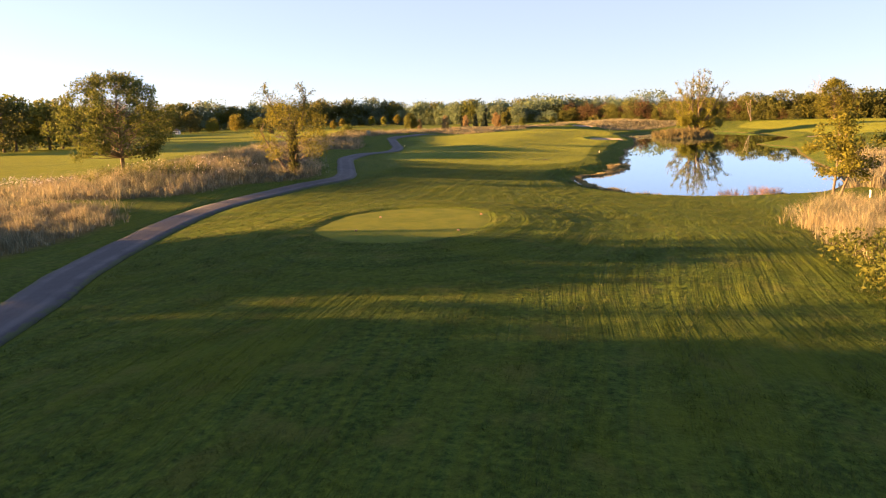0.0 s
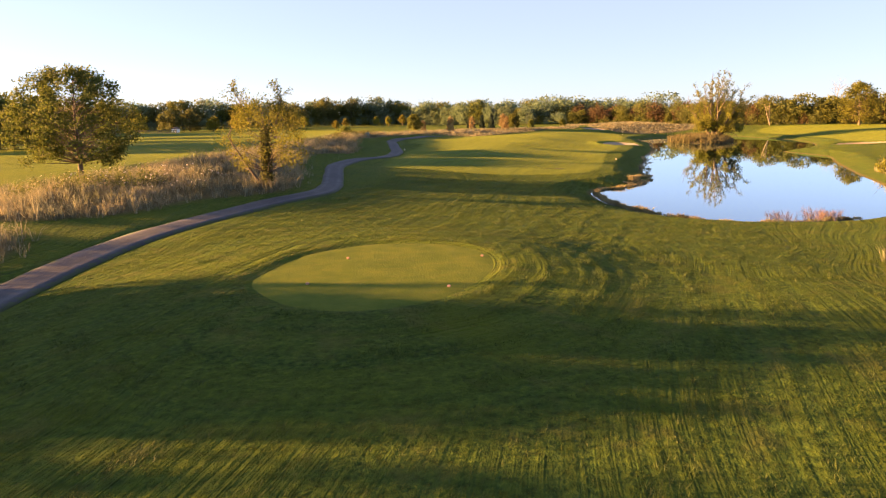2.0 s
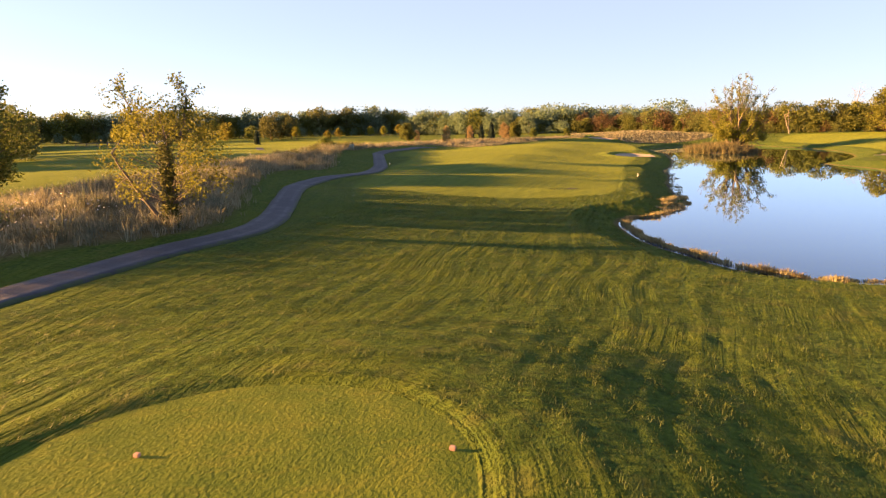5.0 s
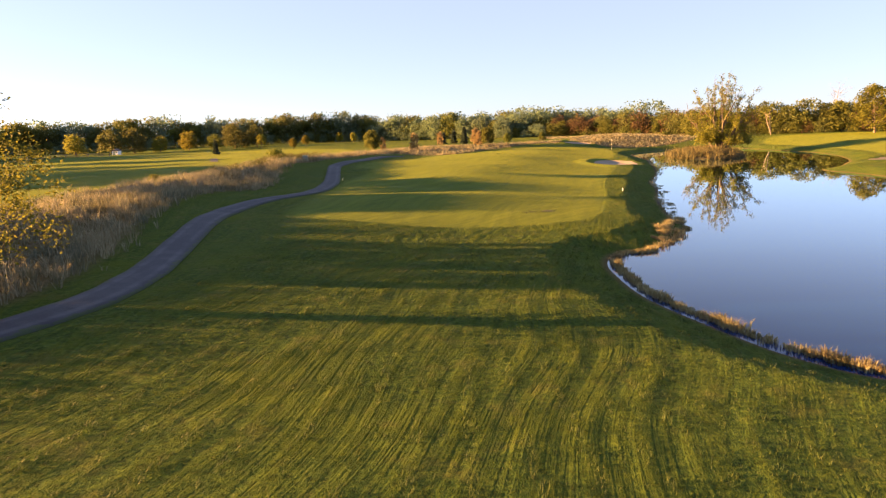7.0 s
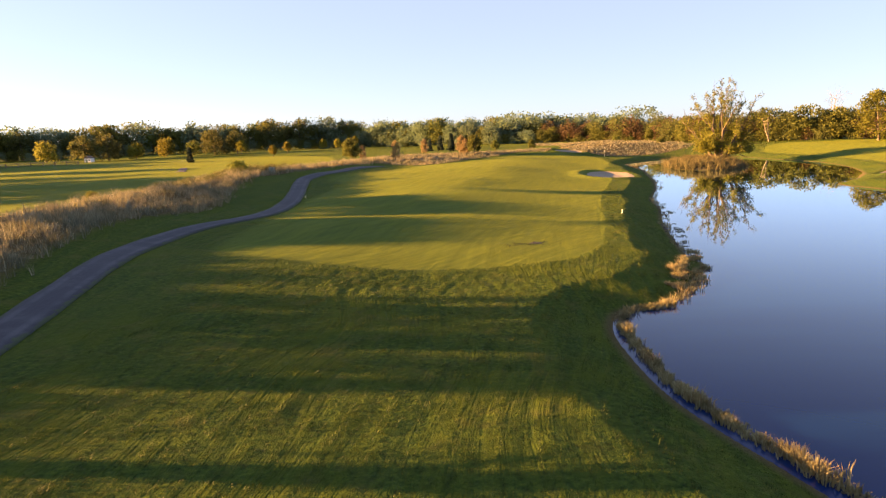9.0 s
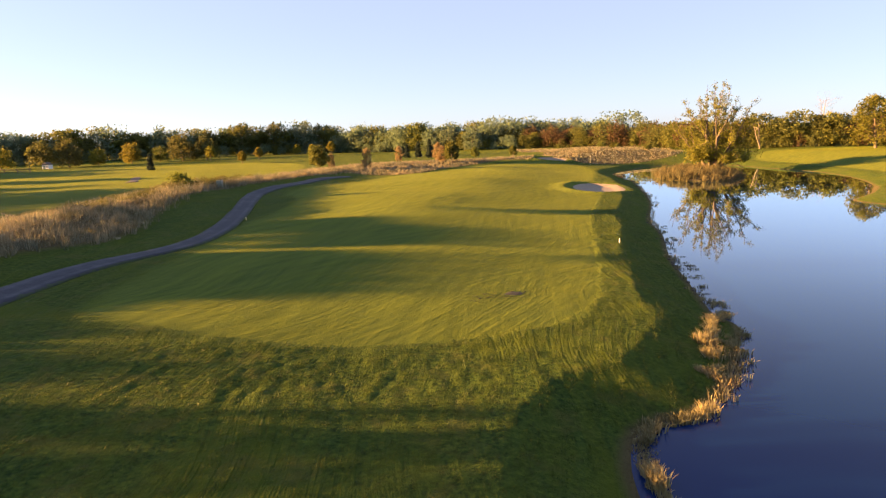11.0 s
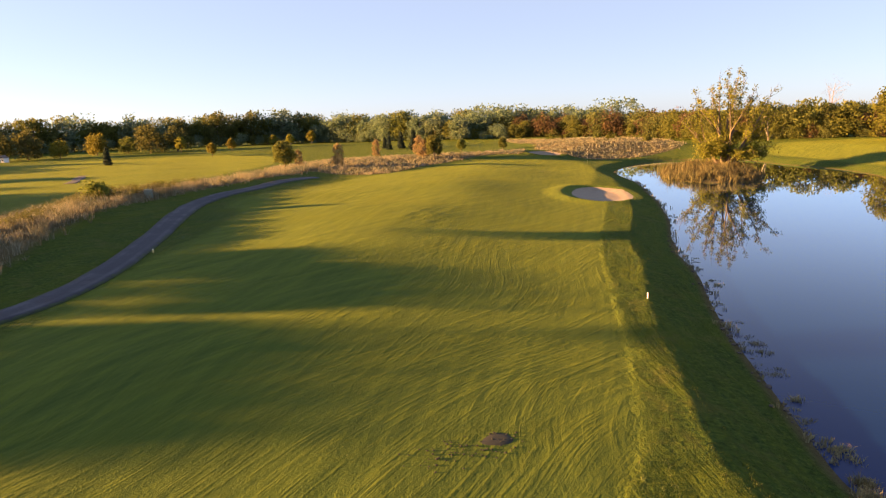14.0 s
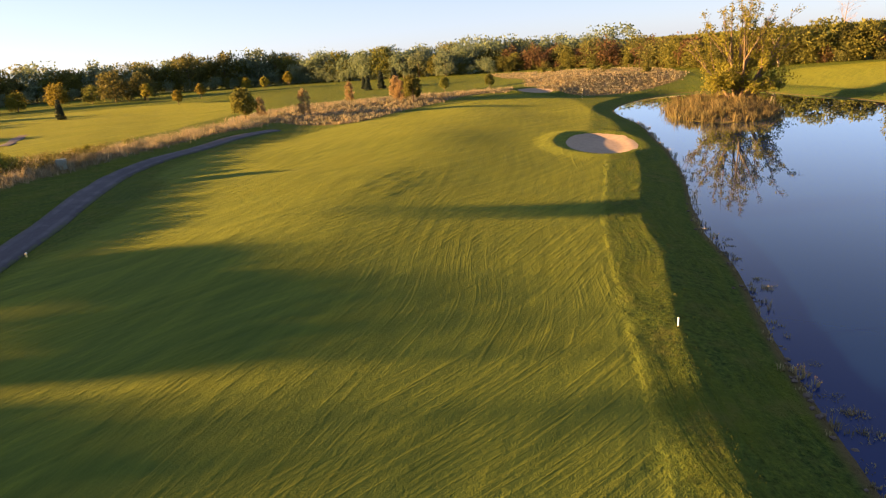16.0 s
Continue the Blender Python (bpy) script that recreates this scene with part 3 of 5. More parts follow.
def draped(name, poly, mat, lift, rings=9):
    """A patch over an outline, following the land."""
    c = poly.mean(0)
    verts, faces, n = [], [], len(poly)
    for r in np.linspace(0.002, 1, rings):
        p = c + (poly - c) * r
        verts += list(np.c_[p, land(p[:, 0], p[:, 1]) + (lift if r < 0.99 else -0.03)])
    for k in range(rings - 1):
        for i in range(n):
            j = (i + 1) % n
            faces.append((k * n + i, k * n + j, (k + 1) * n + j, (k + 1) * n + i))
    me = mesh_of(name, verts, faces, mat, True)
    me.flip_normals()
    return new(name, me)


def build_water():
    n = len(POND)
    # one flat sheet a little wider than the pond's outline, hidden under the bank
    bm = bmesh.new()
    ring = []
    for i in range(n):
        d = POND[(i + 1) % n] - POND[i - 1]
        d = np.array([d[1], -d[0]]) / np.hypot(*d)
        p = POND[i] + d * 1.1
        ring.append(bm.verts.new((p[0], p[1], 0)))
    f = bm.faces.new(ring)
    bmesh.ops.triangulate(bm, faces=[f])
    bmesh.ops.recalc_face_normals(bm, faces=bm.faces)
    if sum(f.normal.z for f in bm.faces) < 0:
        bmesh.ops.reverse_faces(bm, faces=bm.faces)
    me = bpy.data.meshes.new("water")
    bm.to_mesh(me)
    bm.free()
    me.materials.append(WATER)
    return tagged(new("water", me), "calm dark blue pond mirroring trees and sky", "pond", kind="structure")


def build_path(course, width, label, crumble=1.0):
    prof = np.array([(-0.5, -0.12), (-0.49, 0.0), (-0.3, 0.035), (0, 0.05), (0.3, 0.035), (0.49, 0.0), (0.5, -0.12)])
    line = smooth_line(course[::2], False, 6)
    d = np.gradient(line, axis=0)
    d /= np.hypot(d[:, 0], d[:, 1])[:, None]
    nrm = np.c_[d[:, 1], -d[:, 0]]
    verts = []
    for s, h in prof:
        wob = 1 + 0.02 * (np.sin(np.arange(len(line)) * 0.53 + s * 9) + np.sin(np.arange(len(line)) * 0.31 + s * 5)) * (abs(s) > 0.4)
        p = line + nrm * s * width * wob[:, None]
        verts.append(np.c_[p, at(p[:, 0], p[:, 1]) + h * crumble + (0.02 if crumble == 1 else -0.01)])
    n = len(line)
    faces = [(a * n + i, a * n + i + 1, (a + 1) * n + i + 1, (a + 1) * n + i) for a in range(len(prof) - 1) for i in range(n - 1)]
    me = mesh_of("cart_path", np.concatenate(verts), faces, ASPHALT, True)
    side = np.repeat(np.abs(prof[:, 0]) * crumble, n).astype(np.float32)
    me.attributes.new("side", 'FLOAT', 'POINT').data.foreach_set("value", side)
    me.flip_normals()
    return tagged(new("road", me), label, "path", kind="structure")


build_ground()
build_water()
build_path(PATH_LINE, 1.8, "winding grey asphalt cart path with worn edges")
build_path(PATH_FAR, 1.8, "grey asphalt cart path across the neighbouring hole", 0.5)
tagged(draped("tee_box", TEE_LINE, TEE, -0.01), "closely mown oval tee box with worn turf", "tee", kind="structure")
tagged(draped("sand_bunker", BUNKER, SAND, 0.02), "oval bunker of raked tan sand beside the pond", "bunker", kind="structure")
tagged(draped("sand_bunker", BUNKER_EAST, SAND, 0.02), "bunker of pale sand on the far bank", "bunker", kind="structure")
tagged(draped("sand_bunker", BUNKER_FAR, SAND, 0.02), "small pale sand bunker by the far mound", "bunker", kind="structure")

# ---- trees ----
class Wood:
    """Collects the tubes of a trunk and its limbs."""
    def __init__(self):
        self.v, self.f, self.n = [], [], 0

    def tube(self, pts, radii, sides=6):
        pts = np.array(pts, float)
        d = np.gradient(pts, axis=0)
        d /= np.linalg.norm(d, axis=1)[:, None] + 1e-9
        side = np.cross(d, (0.31, 0.17, 0.93) if abs(d[0][2]) < 0.9 else (1, 0, 0))
        side /= np.linalg.norm(side, axis=1)[:, None] + 1e-9
        up = np.cross(d, side)
        a = np.arange(sides) * 2 * math.pi / sides
        ring = pts[:, None] + np.asarray(radii)[:, None, None] * (np.cos(a)[None, :, None] * side[:, None] + np.sin(a)[None, :, None] * up[:, None])
        self.v.append(ring.reshape(-1, 3))
        k = len(pts)
        i = self.n + np.arange(k * sides).reshape(k, sides)
        j = np.roll(i, -1, 1)
        self.f.append(np.stack([i[:-1], j[:-1], j[1:], i[1:]], -1).reshape(-1, 4))
        self.n += k * sides

    def mesh(self, name, mat):
        return mesh_of(name, np.concatenate(self.v), np.concatenate(self.f), mat, True)


def bent(rng, start, way, length, steps=5, wander=0.15, lift=0.0):
    pts, p, w = [np.array(start, float)], np.array(start, float), np.array(way, float)
    for _ in range(steps):
        w = w + rng.normal(0, wander, 3) + (0, 0, lift)
        w /= np.linalg.norm(w)
        p = p + w * length / steps
        pts.append(p)
    return pts, w


def branch(rng, wood, tips, start, way, length, radius, depth, lift, wander=0.16):
    pts, w = bent(rng, start, way, length, 5, wander, lift)
    r = np.linspace(radius, radius * (0.45 if depth else 0.15), len(pts))
    wood.tube(pts, r, 6 if radius > 0.06 else 4)
    if depth == 0:
        tips += pts[2:]
        return
    tips.append(pts[-1])
    for i in range(rng.integers(3, 5)):
        k = rng.integers(2, len(pts))
        turn = rng.normal(0, 0.75, 3)
        nw = w * 0.9 + turn
        nw /= np.linalg.norm(nw)
        branch(rng, wood, tips, pts[k], nw, length * rng.uniform(0.5, 0.75), r[k] * 0.7, depth - 1, lift, wander)


def leaves(rng, tips, count, spread, size, droop=0.0, lobe=0.0, facing=0.75):
    """Small creased leaf shapes round the twigs; with lobe, gathered on rounded clumps of that radius."""
    tips = np.array(tips)
    c = tips[rng.integers(0, len(tips), count)]
    out = rng.normal(0, 1, (count, 3))
    if lobe:
        out /= np.linalg.norm(out, axis=1)[:, None]
        out[:, 2] *= 0.8
        c = c + out * (lobe * rng.uniform(0.45, 1.0, count) ** 0.6)[:, None] + rng.normal(0, 1, (count, 3)) * spread
    else:
        c = c + out * spread
    c[:, 2] -= droop * np.abs(rng.normal(0, 1, count))
    a = rng.normal(0, 1, (count, 3))
    if lobe:
        a = np.cross(out * facing + rng.normal(0, 0.35, (count, 3)), a)
    a /= np.linalg.norm(a, axis=1)[:, None]
    b = np.cross(a, out * facing + rng.normal(0, 0.45, (count, 3)) if lobe else rng.normal(0, 1, (count, 3)))
    b /= np.linalg.norm(b, axis=1)[:, None]
    nrm = np.cross(a, b)
    s = (size * rng.uniform(0.55, 1.25, count))[:, None]
    v = np.stack([c - a * s, c - b * s * 0.5 + nrm * s * 0.18, c + a * s, c + b * s * 0.5 + nrm * s * 0.18], 1).reshape(-1, 3)
    i = np.arange(count)[:, None] * 4
    f = np.concatenate([i + (0, 1, 2), i + (0, 2, 3)])
    return v, f


def broad_tree(seed, name, height, crown_w, trunk_h, trunk_r, limbs, count, size, leaf, bark, spread=0.45, stems=((0, 0, 0.86),), depth=2, lift=0.06,
               lobe=0.0, lobes=0):
    """A broadleaf tree: stems (lean in x and y, share of the height), bending limbs and a ragged crown."""
    rng = np.random.default_rng(seed)
    wood, tips = Wood(), []
    for s, (lx, ly, share) in enumerate(stems):
        base = np.array([rng.normal(0, 0.25 * (len(stems) > 1)), rng.normal(0, 0.25 * (len(stems) > 1)), -0.15])
        top = height * share
        pts, w = bent(rng, base, (lx, ly, 1), top * math.hypot(1, lx, ly) * 0.97, 8, 0.05, 0.05)
        rad = trunk_r * np.linspace(1.15, 0.12, len(pts)) ** 1.1
        rad[0] *= 1.35
        wood.tube(pts, rad, 9)
        tips += pts[-3:]
        pts = np.array(pts)
        for i in range(limbs):
            h = trunk_h + (top - trunk_h) * (i + rng.uniform(0, 0.8)) / limbs
            k = h / top * (len(pts) - 1)
            j = min(int(k), len(pts) - 2)
            p = pts[j] + (pts[j + 1] - pts[j]) * (k - j)
            ang = i * 2.4 + rng.uniform(-0.5, 0.5) + s * 1.7
            u = (h - trunk_h) / max(height - trunk_h, 0.1)
            reach = crown_w * 0.5 * (0.55 + 0.6 * math.sin(math.pi * min(u * 0.9 + 0.22, 1))) * rng.uniform(0.65, 1.0)
            way = np.array([math.cos(ang), math.sin(ang), 0.2 + 0.9 * u])
            branch(rng, wood, tips, p, way / np.linalg.norm(way), reach * 0.72, np.interp(k, range(len(pts)), rad) * 0.55, depth - 1, lift)
    t = np.array(tips)
    t = t[rng.permutation(len(t))[:lobes]] if lobes else t[rng.random(len(t)) < 0.8]
    v, f = leaves(rng, t, count, spread, size, 0.0, lobe)
    root = new(name)
    part("trunk", wood.mesh("trunk", bark), root)
    part("crown", mesh_of("crown", v, f, leaf), root)
    return root


def dome_tree(seed, name, height, width, low, trunk_r, clumps, clump_r, count, size, leaf, bark=None, spread=0.25, sparse=0.0):
    """A tree with a domed crown of rounded clumps, each on a limb of its own."""
    rng = np.random.default_rng(seed)
    wood, lobes = Wood(), []
    pts, _ = bent(rng, (0, 0, -0.2), (0, 0, 1), height * 0.92, 7, 0.04, 0.02)
    rad = trunk_r * np.linspace(1.2, 0.12, len(pts))
    rad[0] *= 1.3
    wood.tube(pts, rad, 8)
    pts = np.array(pts)
    for i in range(clumps):
        u = (i + rng.uniform(0, 1)) / clumps
        h = low + (height - clump_r - low) * u ** 0.85
        env = math.sin(math.pi * (0.30 + 0.62 * u)) ** 0.8
        r = max(width * 0.5 * env - clump_r * 0.6, 0.1) * math.sqrt(rng.uniform(0.25, 1.0)) * rng.uniform(0.85, 1.12)
        a = i * 2.4 + rng.uniform(-0.7, 0.7)
        hp = max(h - 0.45 * r - 0.2, height * 0.19)
        p = np.array([np.interp(hp, pts[:, 2], pts[:, k]) for k in range(3)])
        q = np.array([p[0] + math.cos(a) * r, p[1] + math.sin(a) * r, h])
        m = p * 0.45 + q * 0.55 + rng.normal(0, 0.12, 3) * (1, 1, 0.5)
        rr = np.interp(hp, pts[:, 2], rad) * 0.26
        wood.tube([p, (p + m) / 2, m, q], [rr, rr * 0.75, rr * 0.5, rr * 0.2], 4)
        if rng.random() > sparse * u:
            lobes.append(q)
    v, f = leaves(rng, lobes, count, spread, size, 0.0, clump_r, 0.35)
    root = new(name)
    part("trunk", wood.mesh("trunk", bark or BARK), root)
    part("crown", mesh_of("crown", v, f, leaf), root)
    return root


def wood_tree(seed, height, width, leaf):
    """A woodland tree: a full rounded crown of billowing clumps down to the undergrowth."""
    rng = np.random.default_rng(seed)
    wood, lobes = Wood(), []
    pts, _ = bent(rng, (0, 0, -0.2), (0, 0, 1), height * 0.8, 5, 0.04, 0.02)
    wood.tube(pts, 0.26 * np.linspace(1.3, 0.15, len(pts)), 6)
    pts = np.array(pts)
    clump = width * 0.18
    for i in range(44):
        v = rng.normal(0, 1, 3)
        v /= np.linalg.norm(v)
        v[2] = v[2] * 0.95 + 0.05
        if v[2] < 0.1:
            v[:2] *= rng.uniform(0.75, 1.0) / max(np.hypot(v[0], v[1]), 0.1)
        r = rng.uniform(0.72, 1.05)
        q = np.array([v[0] * (width * 0.5 - clump * 0.5) * r, v[1] * (width * 0.5 - clump * 0.5) * r, max(height * 0.47 + v[2] * (height * 0.50 - clump * 0.8) * r, clump * 0.5)])
        lobes.append(q)
        if i % 5 == 0:
            p = np.array([np.interp(q[2] * 0.6, pts[:, 2], pts[:, k]) for k in range(3)])
            wood.tube([p, p * 0.45 + q * 0.55 - (0, 0, 0.2), q], [0.09, 0.05, 0.02], 3)
    v, f = leaves(rng, lobes, 2200, 0.34, 0.50, 0.0, clump, 0.4)
    root = new("woodland_tree")
    part("trunk", wood.mesh("trunk", BARK), root)
    part("crown", mesh_of("crown", v, f, leaf), root)
    return root


def fan_tree(seed, height, width, leaf, bark):
    """A many-stemmed tree: stems fan out to plumed, half-bare tops above a full drooping skirt."""
    rng = np.random.default_rng(seed)
    wood, plumes, skirt = Wood(), [], []
    for i, (lx, ly, share) in enumerate(((-0.06, 0.1, 1.0), (-0.36, -0.15, 0.93), (0.26, 0.1, 0.98), (0.58, -0.2, 0.86), (-0.72, 0.2, 0.72), (0.08, -0.5, 0.86), (0.92, 0.15, 0.62), (-0.1, 0.5, 0.8))):
        pts, w = bent(rng, (lx * 0.9, ly * 0.9, -0.2), (lx * 0.75, ly * 0.75, 1), height * share * 0.46, 6, 0.06, 0.0)
        wood.tube(pts, np.linspace(0.30, 0.15, len(pts)), 8)
        for j in range(3):
            way = np.array([lx * 1.05 + rng.normal(0, 0.26), ly + rng.normal(0, 0.26), 1.0])
            top, _ = bent(rng, pts[-1 - j % 2], way / np.linalg.norm(way), height * share * rng.uniform(0.42, 0.56), 8, 0.07, 0.03)
            wood.tube(top, np.linspace(0.115, 0.018, len(top)), 5)
            for k in range(2, 9):
                for _ in range(2):
                    twig, _ = bent(rng, top[k], rng.normal(0, 0.5, 3) + (lx * 0.5, ly * 0.5, 0.7), rng.uniform(0.7, 1.5), 3, 0.18, 0.04)
                    wood.tube(twig, np.linspace(0.035, 0.010, len(twig)), 3)
                    if rng.random() < (0.85 if k < 7 else 0.35):
                        plumes += twig[1:]
        for j in range(5):
            a = rng.uniform(0, 2 * math.pi)
            k = rng.integers(1, 6)
            limb, _ = bent(rng, pts[k], (math.cos(a) + lx, math.sin(a) + ly, 0.35), width * rng.uniform(0.24, 0.42), 6, 0.12, -0.05)
            wood.tube(limb, np.linspace(0.09, 0.02, len(limb)), 4)
            skirt += limb[2:]
            for _ in range(4):
                twig, _ = bent(rng, limb[rng.integers(2, 7)], rng.normal(0, 0.8, 3) + (0, 0, -0.1), rng.uniform(0.9, 1.8), 3, 0.2, -0.05)
                wood.tube(twig, np.linspace(0.03, 0.008, len(twig)), 3)
                skirt += twig[1:]
    plumes, skirt = np.array(plumes), np.array(skirt)
    skirt = skirt[skirt[:, 2] > 1.8]
    v0, f0 = leaves(rng, plumes, 8500, 0.14, 0.14, 0.0, 0.30, 0.4)
    v1, f1 = leaves(rng, skirt, 13500, 0.22, 0.16, 0.12, 0.55, 0.4)
    root = new("island_tree")
    part("trunk", wood.mesh("trunk", bark), root)
    part("crown", mesh_of("crown", np.concatenate([v0, v1]), np.concatenate([f0, f1 + len(v0)]), leaf), root)
    return root


def spruce_tree(seed, height, width, count, size):
    rng = np.random.default_rng(seed)
    wood = Wood()
    wood.tube([(0, 0, -0.1), (0, 0, height * 0.5), (0, 0, height * 0.98)], [height * 0.022, height * 0.013, 0.01], 7)
    tips = []
    n = int(height * 7)
    for i in range(n):
        h = height * (0.06 + 0.9 * i / n)
        a = i * 2.4
        r = width * 0.5 * (1 - h / height) ** 0.85 * rng.uniform(0.8, 1.1) + 0.05
        pts = [(0, 0, h), (math.cos(a) * r * 0.5, math.sin(a) * r * 0.5, h - 0.02 * r), (math.cos(a) * r, math.sin(a) * r, h - 0.12 * r)]
        wood.tube(pts, [0.03, 0.02, 0.008], 4)
        for s in np.linspace(0.25, 1, 6):
            tips.append((math.cos(a) * r * s, math.sin(a) * r * s, h - 0.1 * r * s))
    v, f = leaves(rng, tips, count, 0.14, size, 0.08)
    root = new("spruce_tree")
    part("trunk", wood.mesh("trunk", BARK), root)
    part("crown", mesh_of("crown", v, f, LEAF_SPRUCE), root)
    return root


def put(ob, x, y, turn=0.0, sink=0.05, size=1.0):
    z = float(at(x, y)[0]) - sink
    ob.matrix_world = pose(x, y, z, 0, 0, turn) @ Matrix.Diagonal((size, size, size, 1))
    return ob


big = put(dome_tree(11, "oak_tree", 10.2, 11.4, 2.1, 0.20, 230, 0.50, 21000, 0.125, LEAF_BIG_OAK, BARK, 0.18, 0.35), -40.5, 54.8)
tagged(big, "large round oak with olive and brown leaves", "tree")
ivy = dome_tree(27, "cottonwood_tree", 6.6, 7.0, 1.7, 0.13, 84, 0.42, 5600, 0.080, LEAF_ISLE, BARK, 0.22, 0.55)
wood, lean_rng = Wood(), np.random.default_rng(28)
stem, _ = bent(lean_rng, (-0.1, 0, -0.1), (-0.55, -0.25, 1), 4.6, 7, 0.07, 0.02)
wood.tube(stem, np.linspace(0.13, 0.03, len(stem)), 7)
for k in (3, 4, 5, 6, 7):
    twig, _ = bent(lean_rng, stem[k], lean_rng.normal(0, 0.6, 3) + (-0.3, 0, 0.3), 1.3, 4, 0.2, 0.03)
    wood.tube(twig, np.linspace(0.04, 0.01, len(twig)), 4)
airy = []
for tx, ty, reach in ((-1.6, -0.2, 1.7), (1.3, 0.3, 1.5)):
    top, _ = bent(lean_rng, (tx * 0.6, ty * 0.6, 4.6), (tx * 0.35, ty * 0.3, 1), reach + 0.7, 6, 0.06, 0.03)
    wood.tube(top, np.linspace(0.07, 0.012, len(top)), 5)
    for k in (2, 3, 4, 5, 6):
        for _ in range(3):
            twig, _ = bent(lean_rng, top[k], lean_rng.normal(0, 0.7, 3) + (0, 0, 0.6), 0.85, 3, 0.2, 0.05)
            wood.tube(twig, np.linspace(0.02, 0.006, len(twig)), 4)
            airy += twig[1:]
part("upper_leaves", mesh_of("upper_leaves", *leaves(lean_rng, airy, 1500, 0.10, 0.075, 0.0, 0.22), LEAF_OLIVE), ivy, "thin olive leaves on two airy tops")
part("stem", wood.mesh("stem", BARK), ivy, "leaning second stem")
climb = np.stack([lean_rng.normal(0, 0.05, 260), lean_rng.normal(0, 0.05, 260), lean_rng.uniform(0, 1, 260) ** 1.3 * 4.6], 1)
part("ivy", mesh_of("ivy", *leaves(lean_rng, climb, 2800, 0.10, 0.09, 0.05, 0.36), LEAF_OAK), ivy, "olive ivy climbing the stem")
put(ivy, -19.6, 48.6)
tagged(ivy, "thin yellow-leaved tree with an ivy-clad stem", "tree")
isle = put(fan_tree(37, 15.2, 13.0, LEAF_ISLE, BARK), 31.0, 166)
tagged(isle, "tall airy yellow-leaved tree with many fanning stems", "tree")
young = put(broad_tree(41, "young_tree", 5.6, 4.4, 0.8, 0.08, 9, 5200, 0.10, LEAF_ISLE, BARK, 0.10, stems=((0, 0, 0.86), (0.25, 0.1, 0.7)), depth=2, lobe=0.4, lobes=80), 19.8, 46.5)
tagged(young, "young yellow-green tree by the pond", "tree")

# single trees on the course
oak = dome_tree(51, "young_oak", 4.2, 3.3, 1.1, 0.09, 46, 0.40, 3400, 0.15, LEAF_GREEN, BARK, 0.10)
put(oak, -40.4, 166, 0, 0.05, 1.25)
tagged(oak, "small round dark green oak on the rough", "tree", "small trees on the course")
for x, y, s, turn in ((-16.8, 180.5, 1.15, 70), (-15.2, 215, 0.8, 140), (-5.2, 214.5, 0.75, 30), (32, 262, 1.0, 200)):
    put(copy_thing(oak, Matrix()), x, y, turn, 0.05, s)
gold = dome_tree(53, "young_maple", 4.6, 3.5, 1.3, 0.08, 40, 0.42, 2600, 0.18, LEAF_GOLD, BARK, 0.10)
put(gold, -92, 241.5, 0, 0.05, 0.9)
tagged(gold, "small golden-leaved maple on the open grass", "tree", "small trees on the course")
for x, y, s, turn in ((-97, 265, 1.0, 50), (-119, 272, 1.25, 100), (-90, 284, 1.0, 160), (-86, 290, 1.0, 200), (-88, 320, 1.2, 20)):
    put(copy_thing(gold, Matrix()), x, y, turn, 0.05, s)
orange = dome_tree(57, "young_birch", 4.4, 2.3, 0.8, 0.06, 44, 0.28, 2000, 0.12, LEAF_ORANGE, BARK, 0.12, 0.3)
put(orange, -31.5, 167)
tagged(orange, "slim orange-leaved young tree in tall dry grass", "tree", "small trees on the course")
for x, y, s, turn in ((-29.5, 187, 0.9, 40), (-20, 182, 1.05, 80), (-18.9, 181, 0.9, 120), (-38.6, 168, 0.8, 210)):
    put(copy_thing(orange, Matrix()), x, y, turn, 0.05, s)
spruce = spruce_tree(61, 4.5, 2.2, 3600, 0.16)
put(spruce, -101, 206, 0, 0.05, 1.0)
tagged(spruce, "small dark blue-green spruce on the course", "spruce", "spruces")
for x, y, s in ((-39, 244, 0.9), (-36, 247, 1.1), (-33, 251, 1.2), (-42, 252, 0.8), (-31, 238, 0.9)):
    put(copy_thing(spruce, Matrix()), x, y, x * 31, 0.05, s)
bush = broad_tree(67, "bush", 2.0, 2.4, 0.2, 0.05, 8, 2600, 0.11, LEAF_OLIVE, BARK, 0.22, stems=((0, 0, 0.9), (0.4, 0.1, 0.7), (-0.3, 0.3, 0.7)), depth=2)
put(bush, -40.2, 117)
tagged(bush, "yellow-green bush among tall dry grass", "bush", "bushes")
for x, y, s in ((-41.5, 120, 0.7), (-45.5, 96, 0.6), (-40.5, 127, 0.6), (-42, 131, 0.55), (-40.3, 135, 0.5)):
    put(copy_thing(bush, Matrix()), x, y, x * 57, 0.05, s)

# ---- woods round the course ----
WOODS = []
for k, (leaf, h, w) in enumerate(((LEAF_HAZY, 14, 12), (LEAF_HAZY, 15, 13), (LEAF_HAZY, 13, 12), (LEAF_GREEN, 14, 12), (LEAF_GREEN, 12.5, 11.5),
                                  (LEAF_OAK, 14, 12.5), (LEAF_OAK, 12.5, 11), (LEAF_GOLD, 12, 10), (LEAF_RUST, 13.5, 11), (LEAF_RUST, 12, 10))):
    proto = wood_tree(100 + k, h, w, leaf)
    tagged(proto, {LEAF_HAZY: "hazy dark green woodland tree in a dense tree line", LEAF_GREEN: "green woodland tree in a dense tree line",
                   LEAF_OAK: "olive woodland tree at the edge of the woods", LEAF_GOLD: "golden autumn tree at the edge of the woods",
                   LEAF_RUST: "rust-brown autumn tree in the woods"}[leaf], "tree", "woodland trees")
    WOODS.append(proto)


